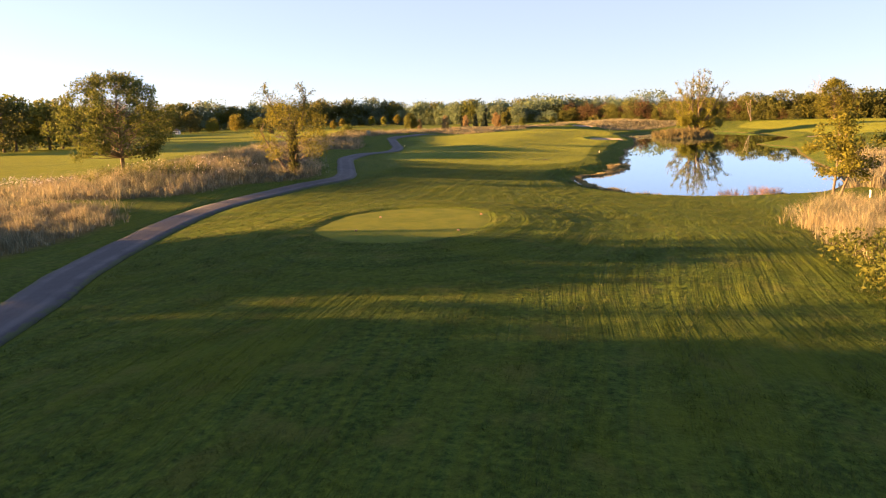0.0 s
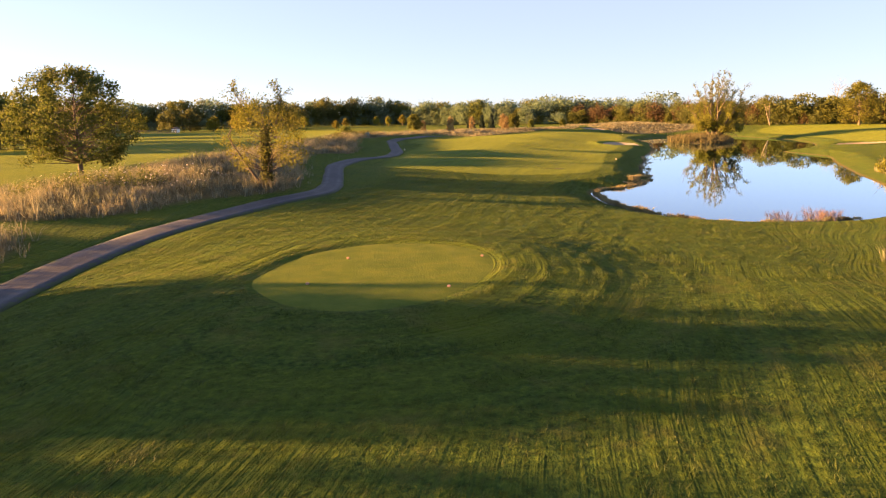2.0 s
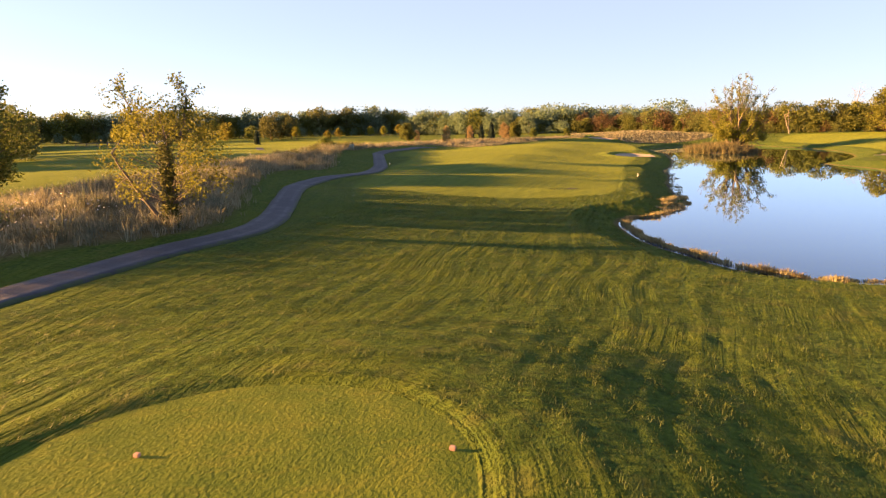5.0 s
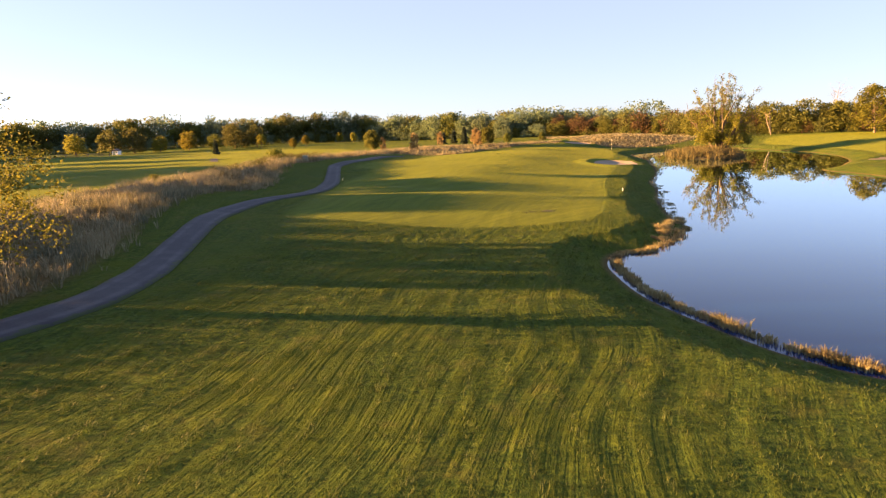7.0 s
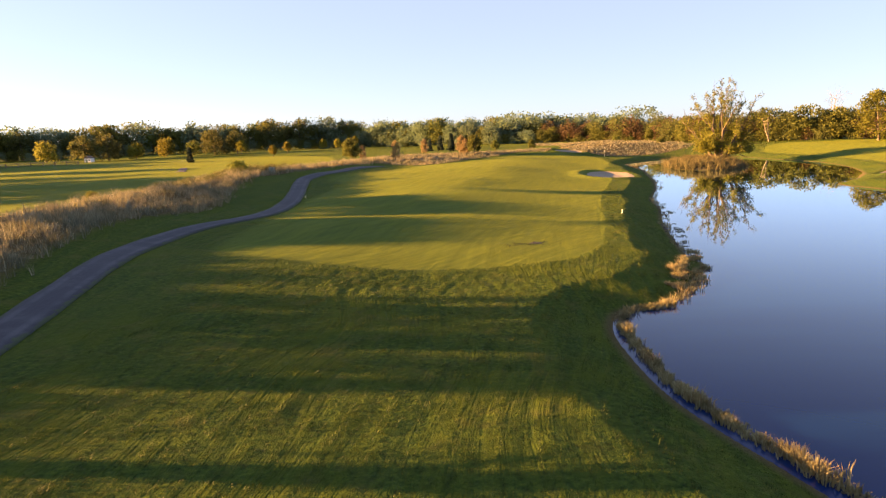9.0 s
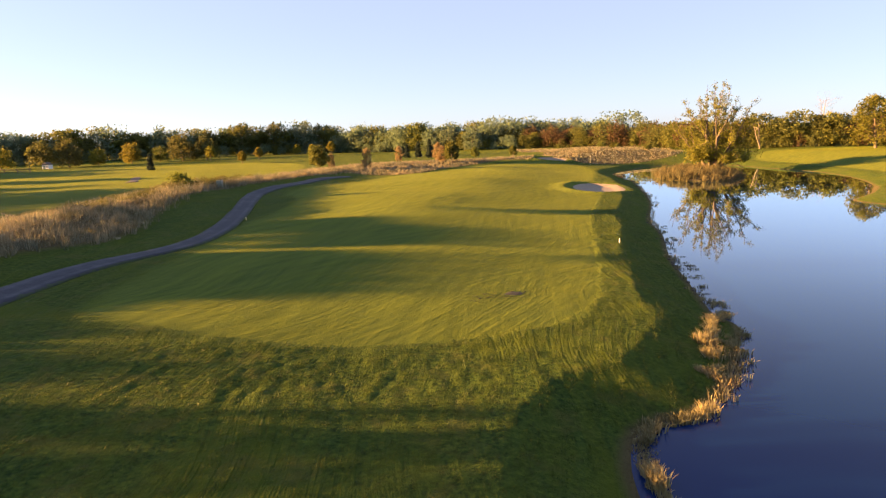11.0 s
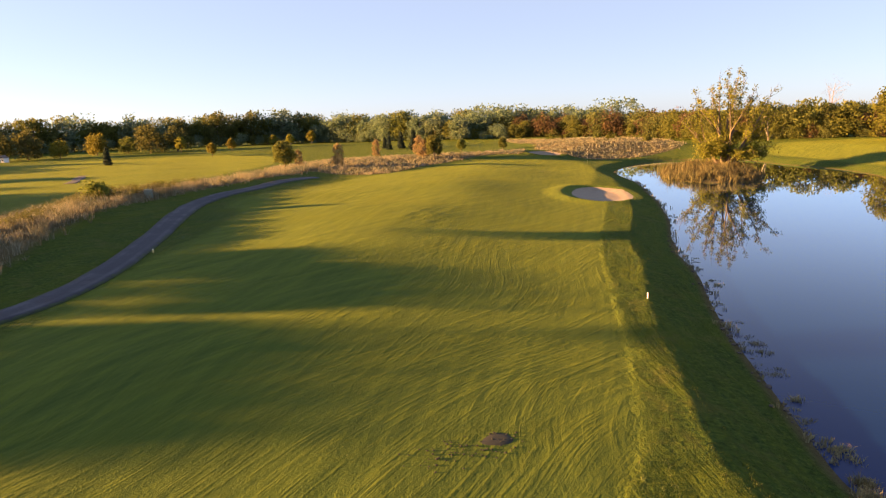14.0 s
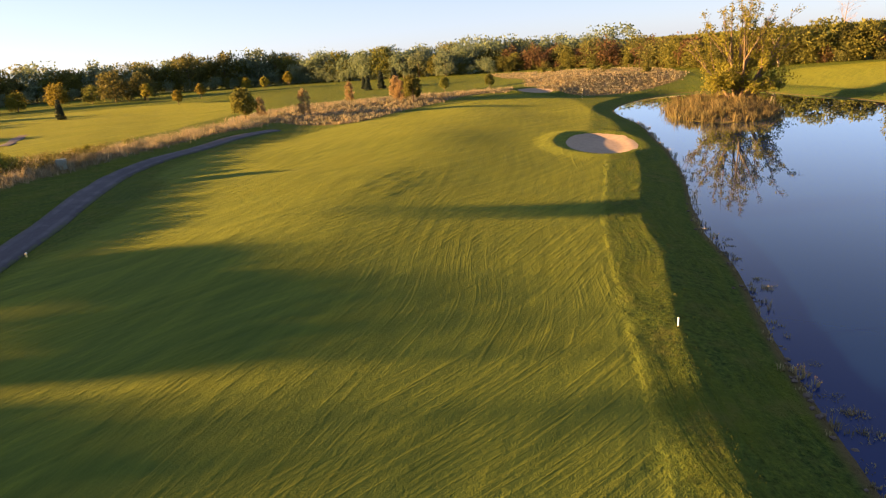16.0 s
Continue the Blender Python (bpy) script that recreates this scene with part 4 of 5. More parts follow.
def wood_row(rng, line, spacing, rows, gap, kinds, size, jitter=2.0):
    """Trees in rows behind a line."""
    line = np.array(line, float)
    seg = np.hypot(*np.diff(line, axis=0).T)
    at = np.r_[0, np.cumsum(seg)]
    for r in range(rows):
        s = rng.uniform(0, spacing)
        while s < at[-1]:
            i = min(np.searchsorted(at, s, 'right') - 1, len(seg) - 1)
            d = (line[i + 1] - line[i]) / seg[i]
            p = line[i] + d * (s - at[i]) + np.array([-d[1], d[0]]) * (r * gap + rng.uniform(-jitter, jitter))
            k = kinds[rng.integers(len(kinds))]
            yield p[0], p[1], k, size * rng.uniform(0.68, 1.16) * (1 + 0.06 * r), rng.uniform(0, 360)
            s += spacing * rng.uniform(0.7, 1.3)


rng = np.random.default_rng(5)
spots, deep = [], []
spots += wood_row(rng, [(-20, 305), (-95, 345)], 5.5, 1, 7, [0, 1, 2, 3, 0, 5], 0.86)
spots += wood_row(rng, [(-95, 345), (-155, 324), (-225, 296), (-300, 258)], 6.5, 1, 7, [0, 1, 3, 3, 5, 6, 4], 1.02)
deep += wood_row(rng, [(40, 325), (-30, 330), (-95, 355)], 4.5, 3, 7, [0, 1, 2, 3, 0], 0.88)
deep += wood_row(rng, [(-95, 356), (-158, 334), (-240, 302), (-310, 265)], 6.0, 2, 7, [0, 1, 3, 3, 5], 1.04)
spots += wood_row(rng, [(-118, 284), (-150, 274), (-188, 244)], 10.5, 1, 8, [7, 5, 7, 6, 4, 5], 0.74, 6.0)
spots += wood_row(rng, [(120, 190), (98, 215), (68, 222), (50, 232), (38, 285), (-10, 318)], 4.3, 1, 7, [8, 5, 8, 3, 9, 3, 6, 5], 0.57)
deep += wood_row(rng, [(124, 196), (101, 222), (71, 229), (55, 238), (45, 290), (-6, 326)], 4.2, 3, 6, [8, 5, 9, 3, 3, 8, 5], 0.59)
spots += wood_row(rng, [(-168, 172), (-178, 190), (-190, 208)], 6.0, 1, 9, [0, 3, 5, 4], 0.85)
spots += wood_row(rng, [(-142, 112), (-166, 168)], 20.0, 1, 9, [3, 5, 4], 0.92)
deep += wood_row(rng, [(-178, 172), (-188, 190), (-200, 208)], 5.5, 2, 8, [0, 3, 5], 0.9)
spots += wood_row(rng, [(150, 60), (140, 120), (120, 190)], 9, 1, 8, [3, 5, 8], 0.85)
# undergrowth at the foot of the woods
deep += wood_row(rng, [(0, 300), (-95, 338), (-155, 318), (-222, 290), (-300, 250)], 3.8, 1, 7, [0, 2, 3], 0.42, 1.0)
deep += wood_row(rng, [(118, 186), (96, 211), (67, 217), (48, 227), (34, 283), (-5, 308)], 4.0, 1, 7, [3, 5, 8], 0.32, 1.0)
used = set()
for x, y, k, s, turn in spots:
    if k in used:
        ob = copy_thing(WOODS[k], Matrix())
    else:
        ob = WOODS[k]
        used.add(k)
    put(ob, x, y, turn, 0.1, s)
for k in set(range(len(WOODS))) - used:
    put(WOODS[k], 62 + 9 * k, 250, 40 * k, 0.1, 0.7)


def woods_mass(kind, label):
    """The trees deep in the woods that share a foliage, as one mass."""
    vs, fs, n = [], [], 0
    for x, y, k, s, turn in deep:
        me = next(c for c in WOODS[k].children if c.name.startswith("crown")).data
        if me.materials[0].name != kind.name:
            continue
        v = np.empty(len(me.vertices) * 3, np.float32)
        me.vertices.foreach_get("co", v)
        v = v.reshape(-1, 4, 3)[::2].reshape(-1, 3) * s
        i = np.arange(len(v) // 4)[:, None] * 4
        f = np.concatenate([i + (0, 1, 2), i + (0, 2, 3)])
        c, q = math.cos(radians(turn)), math.sin(radians(turn))
        v = np.stack([v[:, 0] * c - v[:, 1] * q + x, v[:, 0] * q + v[:, 1] * c + y, v[:, 2] + at(x, y)[0] - 0.3], 1)
        vs.append(v)
        fs.append(f + n)
        n += len(v)
    tagged(new("far_woods", mesh_of("far_woods", np.concatenate(vs), np.concatenate(fs), kind)), label, "woods", kind="stuff")


woods_mass(LEAF_HAZY, "hazy dark green depth of the far woods")
woods_mass(LEAF_GREEN, "green depth of the far woods")
woods_mass(LEAF_OAK, "olive depth of the far woods")
woods_mass(LEAF_RUST, "rust-brown depth of the far woods")
# trees added west of the course, mostly unseen, to cast long shadows across it
for x, y, k, s in ((-46, -13, 3, 0.78), (-52, -9, 5, 0.80), (-46, -5, 4, 0.80), (-53, -2.5, 3, 0.80), (-47, 3.9, 5, 0.82), (-55, 4.3, 5, 0.82), (-60, -7, 3, 0.80), (-60, 3.5, 4, 0.86), (-51, 0.6, 3, 0.84),
                   (-47, 12.4, 4, 0.64), (-54, 12.6, 3, 0.66), (-46, 16.5, 5, 0.64), (-54, 15.2, 5, 0.68), (-60, 12.4, 3, 0.68),
                   (-112, 98, 3, 0.95), (-119, 101, 5, 0.98), (-115, 113, 5, 0.92), (-117, 118, 3, 0.94), (-114, 124, 4, 1.0), (-116, 130, 5, 0.92)):
    put(copy_thing(WOODS[k], Matrix()), x, y, x * 9 + y * 31, 0.1, s)
# unseen trees with a thin crown disc, shaped only to shade the fairway
high = dome_tree(132, "elm_tree", 16.0, 7.6, 15.2, 0.26, 36, 0.45, 2000, 0.42, LEAF_GREEN, BARK, 0.3)
tagged(put(high, -112, 77, 0, 0.1, 0.885), "unseen tall green tree with a thin high crown, added for its shadow", "tree", "tall trees west of the course")
for x, y, h in ((-117, 80, 0.925), (-113, 84, 0.865), (-116, 63, 0.905), (-118, 69, 0.915), (-114, 66, 0.885)):
    put(copy_thing(high, Matrix()), x, y, x * 9 + y * 31, 0.1, h)
# two more unseen casters, bare below the top, for thin shadow lines
slim_caster = dome_tree(131, "poplar_tree", 18.8, 3.2, 16.9, 0.13, 30, 0.70, 2400, 0.34, LEAF_GREEN, BARK, 0.2)
tagged(put(slim_caster, -120, 67.2), "unseen slim green tree crowned at the top, added for its shadow", "tree")
put(copy_thing(slim_caster, Matrix()), -120, 90.2, 70)

# ---- tall grass ----
def tufts(rng, x, y, blades, height, width, lean, lift=0.0):
    """Tufts of thin bending stems standing on the land."""
    n = len(x)
    z = at(x, y) + lift
    k = n * blades
    bx, by, bed = (np.repeat(v, blades) for v in (x, y, z))
    bz = np.maximum(bed, -0.03)
    a = rng.uniform(0, 2 * math.pi, k)
    stand = np.clip(0.85 + 0.45 * patchy(x, y, 2.6, 21) + 0.3 * patchy(x, y, 0.9, 22), 0.3, 1.6)
    hh = np.repeat(height * stand * rng.uniform(0.7, 1.2, n), blades) * rng.uniform(0.65, 1.1, k)
    out = np.abs(rng.normal(0, lean, k)) * hh
    bx, by = bx + np.cos(a) * 0.08, by + np.sin(a) * 0.08
    ca, sa = np.cos(a), np.sin(a)
    tw = rng.uniform(0, math.pi, k)
    wx, wy = np.cos(tw) * width, np.sin(tw) * width
    p0 = np.stack([bx - wx, by - wy, bed - 0.05], 1)
    p1 = np.stack([bx + wx, by + wy, bed - 0.05], 1)
    mx, my, mz = bx + ca * out * 0.35, by + sa * out * 0.35, bz + hh * 0.62
    p2 = np.stack([mx - wx * 0.8, my - wy * 0.8, mz], 1)
    p3 = np.stack([mx + wx * 0.8, my + wy * 0.8, mz], 1)
    p4 = np.stack([bx + ca * out, by + sa * out, bz + hh], 1)
    v = np.stack([p0, p1, p2, p3, p4], 1).reshape(-1, 3)
    i = np.arange(k)[:, None] * 5
    return v, np.concatenate([i + (0, 1, 3), i + (0, 3, 2), i + (2, 3, 4)])


def scatter(rng, poly, per_m2, edge=0.0):
    lo, hi = poly.min(0), poly.max(0)
    n = int((hi - lo).prod() * per_m2)
    x, y = rng.uniform(lo[0], hi[0], n), rng.uniform(lo[1], hi[1], n)
    d = signed(x, y, poly)
    keep = d > rng.normal(0, 0.45, n) + edge
    return x[keep], y[keep]


rng = np.random.default_rng(9)
for poly, dens, blades, h, w, label in (
        (FESCUE_AREAS[0], 14, 9, 0.62, 0.009, "patch of tall straw-coloured dry grass by the path"),
        (FESCUE_AREAS[1], 8, 8, 0.75, 0.014, "long bank of tall russet and straw-coloured dry grass"),
        (FESCUE_AREAS[2], 3, 7, 0.5, 0.036, "pinkish dry grass strip beyond the fairway"),
        (FESCUE_AREAS[3], 2, 7, 0.36, 0.036, "mound of pinkish dry grass below the woods"),
        (FESCUE_AREAS[4], 18, 9, 0.8, 0.008, "pale tall dry grass beside the first tee"),
        (FESCUE_AREAS[5], 5, 8, 0.9, 0.025, "tall dry grass on the pond's far bank")):
    x, y = scatter(rng, poly, dens)
    v, f = tufts(rng, x, y, blades, h, w, 0.65)
    tagged(new("tall_grass", mesh_of("tall_grass", v, f, FESCUE)), label, "tall grass", kind="stuff")
x, y = scatter(rng, ISLAND, 6)
v, f = tufts(rng, x, y, 9, 1.0, 0.028, 0.5)
tagged(new("reeds", mesh_of("reeds", v, f, REED_DARK)), "orange-brown reeds covering the pond's island", "reeds", kind="stuff")

# reeds in the shallows and stones along the bank
def along_shore(rng, y0, y1, per_m, off, spread):
    """Places along the west and south shore between two northings."""
    line = smooth_line(POND, True, 3)
    d = np.roll(line, -1, 0) - line
    nrm = np.stack([-d[:, 1], d[:, 0]], 1) / np.hypot(d[:, 0], d[:, 1])[:, None]
    ok = (line[:, 1] > y0) & (line[:, 1] < y1) & (line[:, 0] < 19)
    idx = np.nonzero(ok)[0]
    n = int(np.hypot(d[idx, 0], d[idx, 1]).sum() * per_m)
    pick = idx[rng.integers(0, len(idx), n)]
    p = line[pick] + d[pick] * rng.random((n, 1)) + nrm[pick] * (off + rng.normal(0, spread, (n, 1)))
    return p[:, 0], p[:, 1]


def shore_reeds(rng, y0, y1, per_m, off, spread, height, label, gaps=-0.7):
    x, y = along_shore(rng, y0, y1, per_m, off, spread)
    keep = np.sin(x * 1.9 + y * 1.3) + np.sin(y * 0.8 + 1) + rng.normal(0, 0.5, len(x)) > gaps
    x, y = x[keep], y[keep]
    v, f = tufts(rng, x, y, 9, height, 0.016, 0.45, 0.0)
    tagged(new("reeds", mesh_of("reeds", v, f, REED)), label, "reeds", kind="stuff")


shore_reeds(rng, 47, 66, 46, 0.16, 0.11, 0.26, "golden ribbon of low reeds in the pond's shallows", -1.6)
shore_reeds(rng, 66, 73, 34, 0.12, 0.15, 0.28, "golden ribbon of low reeds in the pond's shallows", -1.4)
def reed_tufts(rng, line, count, stray, height, label):
    """Round bunches of bent reeds, each bunch thick with stems, strewn along a line."""
    line = smooth_line(line, False, 6)
    pick = line[rng.integers(0, len(line), count)] + rng.normal(0, stray, (count, 2))
    x = np.repeat(pick[:, 0], 14) + rng.normal(0, 0.11, count * 14)
    y = np.repeat(pick[:, 1], 14) + rng.normal(0, 0.11, count * 14)
    v, f = tufts(rng, x, y, 7, height, 0.011, 0.75)
    tagged(new("reeds", mesh_of("reeds", v, f, REED)), label, "reeds", kind="stuff")


reed_tufts(rng, [(8.8, 78.1), (8.3, 77.2), (7.5, 75.5), (7.0, 74.0), (6.6, 72.7), (6.3, 71.2), (5.7, 69.4)], 36, 0.16, 0.23, "round tan tufts of reeds along a point of the bank")
reed_tufts(rng, [(8.5, 75.6), (8.4, 74.7), (7.9, 73.9), (7.5, 73.3)], 14, 0.14, 0.23, "tan tufts of reeds standing out in the water")
reed_tufts(rng, [(8.7, 79.0), (8.9, 83.5), (9.3, 88.0), (9.9, 94.0), (10.8, 100.5), (11.2, 107.0)], 16, 0.10, 0.14, "small tan tufts of reeds along the waterline")
shore_reeds(rng, 79, 112, 6, 0.10, 0.2, 0.20, "sparse dry reeds among stones at the waterline")
shore_reeds(rng, 112, 168, 4, 0.1, 0.25, 0.24, "sparse dry reeds at the waterline")
STONE = plain_material("shore_stone", (0.060, 0.050, 0.042), 0.9)


def stone_mesh(rng):
    bm = bmesh.new()
    bmesh.ops.create_icosphere(bm, subdivisions=1, radius=1.0)
    for v in bm.verts:
        v.co *= rng.uniform(0.75, 1.15)
        v.co.z *= 0.55
    me = bpy.data.meshes.new("stone")
    bm.to_mesh(me)
    bm.free()
    me.materials.append(STONE)
    return me


stone_meshes = [stone_mesh(rng) for _ in range(5)]
sx, sy = along_shore(rng, 80, 165, 2.6, 0.1, 0.25)
sx, sy = sx[:260], sy[:260]
for x, y, z in zip(sx, sy, at(sx, sy)):
    st = new("stone", stone_meshes[int(rng.integers(5))])
    r = rng.uniform(0.05, 0.13)
    st.matrix_world = pose(x, y, float(z) + 0.3 * r, 0, 0, rng.uniform(0, 360)) @ Matrix.Diagonal((r, r, r, 1))
    tagged(st, "rough grey-tan stone at the pond's edge", "stone", "shore stones")

# ---- short grass near the camera's way ----
def blade_material():
    m, t, b = material("grass_blades")
    g = t.nodes.new("ShaderNodeNewGeometry").outputs["Random Per Island"]
    patch = noise_tex(t, coords(t), 0.5, 3.0, 0.6)
    c = ramp(t, g, [(0.1, (0.020, 0.041, 0.008)), (0.6, (0.048, 0.075, 0.012)), (0.95, (0.086, 0.105, 0.017))])
    c = mixc(t, math_node(t, 'MULTIPLY', smooth_step(t, patch, 0.5, 0.72), 0.5), c, (0.064, 0.076, 0.012))
    small = noise_tex(t, coords(t), 2.6, 3.0, 0.6)
    c = mixc(t, math_node(t, 'MULTIPLY', smooth_step(t, small, 0.52, 0.40), 0.7), c, (0.014, 0.033, 0.008))
    t.links.new(c, b.inputs["Base Color"])
    b.inputs["Roughness"].default_value = 0.6
    b.inputs["Specular IOR Level"].default_value = 0.25
    tr = t.nodes.new("ShaderNodeBsdfTranslucent")
    t.links.new(c, tr.inputs[0])
    mx = t.nodes.new("ShaderNodeMixShader")
    mx.inputs[0].default_value = 0.4
    t.links.new(b.outputs[0], mx.inputs[1])
    t.links.new(tr.outputs[0], mx.inputs[2])
    t.links.new(mx.outputs[0], t.nodes["Material Output"].inputs[0])
    return m


BLADES = blade_material()


def lawn(rng, x0, x1, y0, y1, per_m2, height, width, on_fairway):
    """Single blades, combed by the mower into alternating lines."""
    n = int((x1 - x0) * (y1 - y0) * per_m2)
    x, y = rng.uniform(x0, x1, n), rng.uniform(y0, y1, n)
    fair = at(x, y, "fairway")
    ok = (fair > 0) if on_fairway else (fair < 0)
    ok &= (at(x, y, "tee") < -0.05) & (at(x, y, "way") > 1.3) & (at(x, y, "shore") > 0.35) & (at(x, y, "fescue") < 0)
    side = np.minimum(np.minimum(x - x0, x1 - x) / 2.5, (y1 - y) / 10)
    ok &= rng.random(n) < np.clip(side, 0, 1)
    x, y = x[ok], y[ok]
    z = at(x, y)
    n = len(x)
    lump = patchy(x, y, 0.45, 3) * 0.5 + patchy(x, y, 1.7, 5) * 0.5
    if on_fairway:
        u = (x * 0.62 + y * 0.78) / 0.7 + 0.6 * np.sin(y * 0.25) + 0.5 * np.sin(x * 0.4)
        way = np.array([0.78, -0.62])
    else:
        u = (x + 1.6 * np.sin(y * 0.13 + 0.4) + 0.02 * (y - 45) * x) / 0.27
        round_tee = -at(x, y, "tee")
        u = np.where(round_tee < 6.5, round_tee / 0.36 + 0.6 * patchy(x, y, 2.5, 8), u)
        way = np.array([0.35, 0.94])
    keep = (np.sin(u * math.pi * 0.5 + 0.8 * np.sin(y * 0.21)) > -0.55 - 0.5 * patchy(x, y, 6.0, 11)) | (rng.random(n) < 0.35)
    keep &= rng.random(n) < 0.62 + 0.8 * lump + 13 * at(x, y, "track")
    x, y, z, u, lump = x[keep], y[keep], z[keep], u[keep], lump[keep]
    n = len(x)
    comb = np.sign(np.sin(u * math.pi)) * 1.1 * (0.4 + 0.6 * rng.random(n))
    h = height * rng.uniform(0.5, 1.3, n) * (1 + 0.3 * np.sin(u * math.pi * 0.5 + 1)) * (1 + 0.8 * np.clip(lump, -0.9, 1.2))
    a = rng.uniform(0, math.pi, n)
    wx, wy = np.cos(a) * width, np.sin(a) * width
    lx = (comb * way[0] + rng.normal(0, 0.5, n)) * h
    ly = (comb * way[1] + rng.normal(0, 0.5, n)) * h
    v = np.stack([np.stack([x - wx, y - wy, z - 0.02], 1), np.stack([x + wx, y + wy, z - 0.02], 1), np.stack([x + lx, y + ly, z + h], 1)], 1).reshape(-1, 3)
    ob = new("grass", mesh_of("grass", v, np.arange(n * 3).reshape(-1, 3), BLADES))
    return tagged(ob, "short blades of yellow-green mown grass", "grass", kind="stuff")


lawn(rng, -16, 14, 5, 80, 330, 0.055, 0.008, False)
lawn(rng, -22, 8, 69, 104, 60, 0.022, 0.007, True)
lawn(rng, 0, 10, 66, 125, 230, 0.042, 0.009, False)

# ---- small things ----
def join(name, pieces, mat, parent=None, label=""):
    """One mesh from simple solids: (shape, size, place, bevel)."""
    bm = bmesh.new()
    for shape, size, place, bevel in pieces:
        if shape == "box":
            made = bmesh.ops.create_cube(bm, size=1)["verts"]
        elif shape == "rod":
            made = bmesh.ops.create_cone(bm, segments=12, radius1=0.5, radius2=0.5, depth=1, cap_ends=True)["verts"]
        elif shape == "gable":
            made = [bm.verts.new(p) for p in ((-.5, -.5, -.5), (.5, -.5, -.5), (.5, .5, -.5), (-.5, .5, -.5), (0, -.5, .5), (0, .5, .5))]
            for f in ((0, 1, 4), (2, 3, 5), (1, 2, 5, 4), (3, 0, 4, 5), (3, 2, 1, 0)):
                bm.faces.new([made[k] for k in f])
        else:
            made = bmesh.ops.create_icosphere(bm, subdivisions=2, radius=0.5)["verts"]
        for v in made:
            v.co = Vector((v.co.x * size[0] + place[0], v.co.y * size[1] + place[1], v.co.z * size[2] + place[2]))
        if bevel:
            edges = list({e for v in made for e in v.link_edges})
            bmesh.ops.bevel(bm, geom=edges, offset=bevel, segments=2, affect='EDGES')
    me = bpy.data.meshes.new(name)
    bm.to_mesh(me)
    bm.free()
    me.materials.append(mat)
    ob = new(name, me)
    ob.parent = parent
    return tagged(ob, label)


WHITE = plain_material("white_paint", (0.78, 0.76, 0.72), 0.5)
PINK = plain_material("faded_red_paint", (0.42, 0.24, 0.17), 0.5)
YELLOW = plain_material("yellow_paint", (0.65, 0.52, 0.20), 0.5)
BOX_GREEN = plain_material("utility_box_green", (0.16, 0.22, 0.20), 0.5)
WOOD = plain_material("grey_wood", (0.13, 0.10, 0.08), 0.8)
ROOF = plain_material("roof_shingle", (0.10, 0.09, 0.09), 0.9)
SOIL = plain_material("dark_soil", (0.014, 0.017, 0.012), 0.95)
GLASS = plain_material("dark_glass", (0.03, 0.035, 0.045), 0.1)


def tee_marker(x, y, mat, label):
    root = new("tee_marker")
    join("block", [("box", (0.10, 0.08, 0.065), (0, 0, 0.03), 0.015)], mat, root)
    join("spike", [("rod", (0.015, 0.015, 0.12), (0, 0, 0.0), 0)], WOOD, root)
    root.location = (x, y, float(land(x, y)) - 0.008)
    return tagged(root, label, "tee marker", "tee markers")


tee_marker(-6.13, 28.7, PINK, "faded red tee marker on the worn tee")
tee_marker(-1.5, 29.75, PINK, "faded red tee marker on the worn tee")
tee_marker(-6.1, 25.2, PINK, "faded red tee marker in the shade")
tee_marker(-1.82, 25.6, PINK, "faded red tee marker in the shade")


def stake(x, y, h, r, mat, label):
    root = new("stake")
    join("post", [("rod", (r, r, h), (0, 0, h / 2 - 0.03), 0)], mat, root)
    join("cap", [("ball", (r * 1.15, r * 1.15, r), (0, 0, h - 0.03), 0)], WHITE, root)
    root.location = (x, y, float(at(x, y)[0]))
    return tagged(root, label, "stake")


stake(5.85, 92.4, 0.30, 0.06, WHITE, "short white hazard stake on the bank")
stake(-24.4, 100.2, 0.22, 0.09, YELLOW, "short pale yellow marker beside the cart path")
stake(20.6, 43.9, 0.45, 0.11, WHITE, "short white stake in tall dry grass")
flag = new("flagstick")
join("pole", [("rod", (0.016, 0.016, 2.2), (0, 0, 1.1), 0)], WHITE, flag)
join("cup", [("rod", (0.11, 0.11, 0.02), (0, 0, 0.0), 0)], WHITE, flag)
flag.location = (11.3, 181, float(at(11.3, 181)[0]))
tagged(flag, "white flagstick on the distant green", "flagstick")
box = new("utility_box")
join("cabinet", [("box", (0.7, 0.45, 0.8), (0, 0, 0.42), 0.03)], BOX_GREEN, box)
join("lid", [("box", (0.76, 0.5, 0.07), (0, 0, 0.85), 0.02)], BOX_GREEN, box)
box.location = (-37.4, 121, float(at(-37.4, 121)[0]))
tagged(box, "grey-green utility box in tall dry grass", "utility box")
board = new("notice_board")
join("panel", [("box", (0.62, 0.05, 0.42), (0, 0, 2.1), 0.0)], GLASS, board, "dark grey panel")
join("frame", [("box", (0.82, 0.06, 0.10), (0, 0, 2.36), 0.01), ("box", (0.82, 0.06, 0.10), (0, 0, 1.84), 0.01),
               ("box", (0.10, 0.06, 0.42), (-0.36, 0, 2.1), 0.01), ("box", (0.10, 0.06, 0.42), (0.36, 0, 2.1), 0.01)], WHITE, board, "white frame")
join("post", [("rod", (0.09, 0.09, 1.9), (0, 0.05, 0.9), 0)], WOOD, board)
board.location = (22.6, 45.2, float(at(22.6, 45.2)[0]))
tagged(board, "white-framed board on a wooden post", "sign")

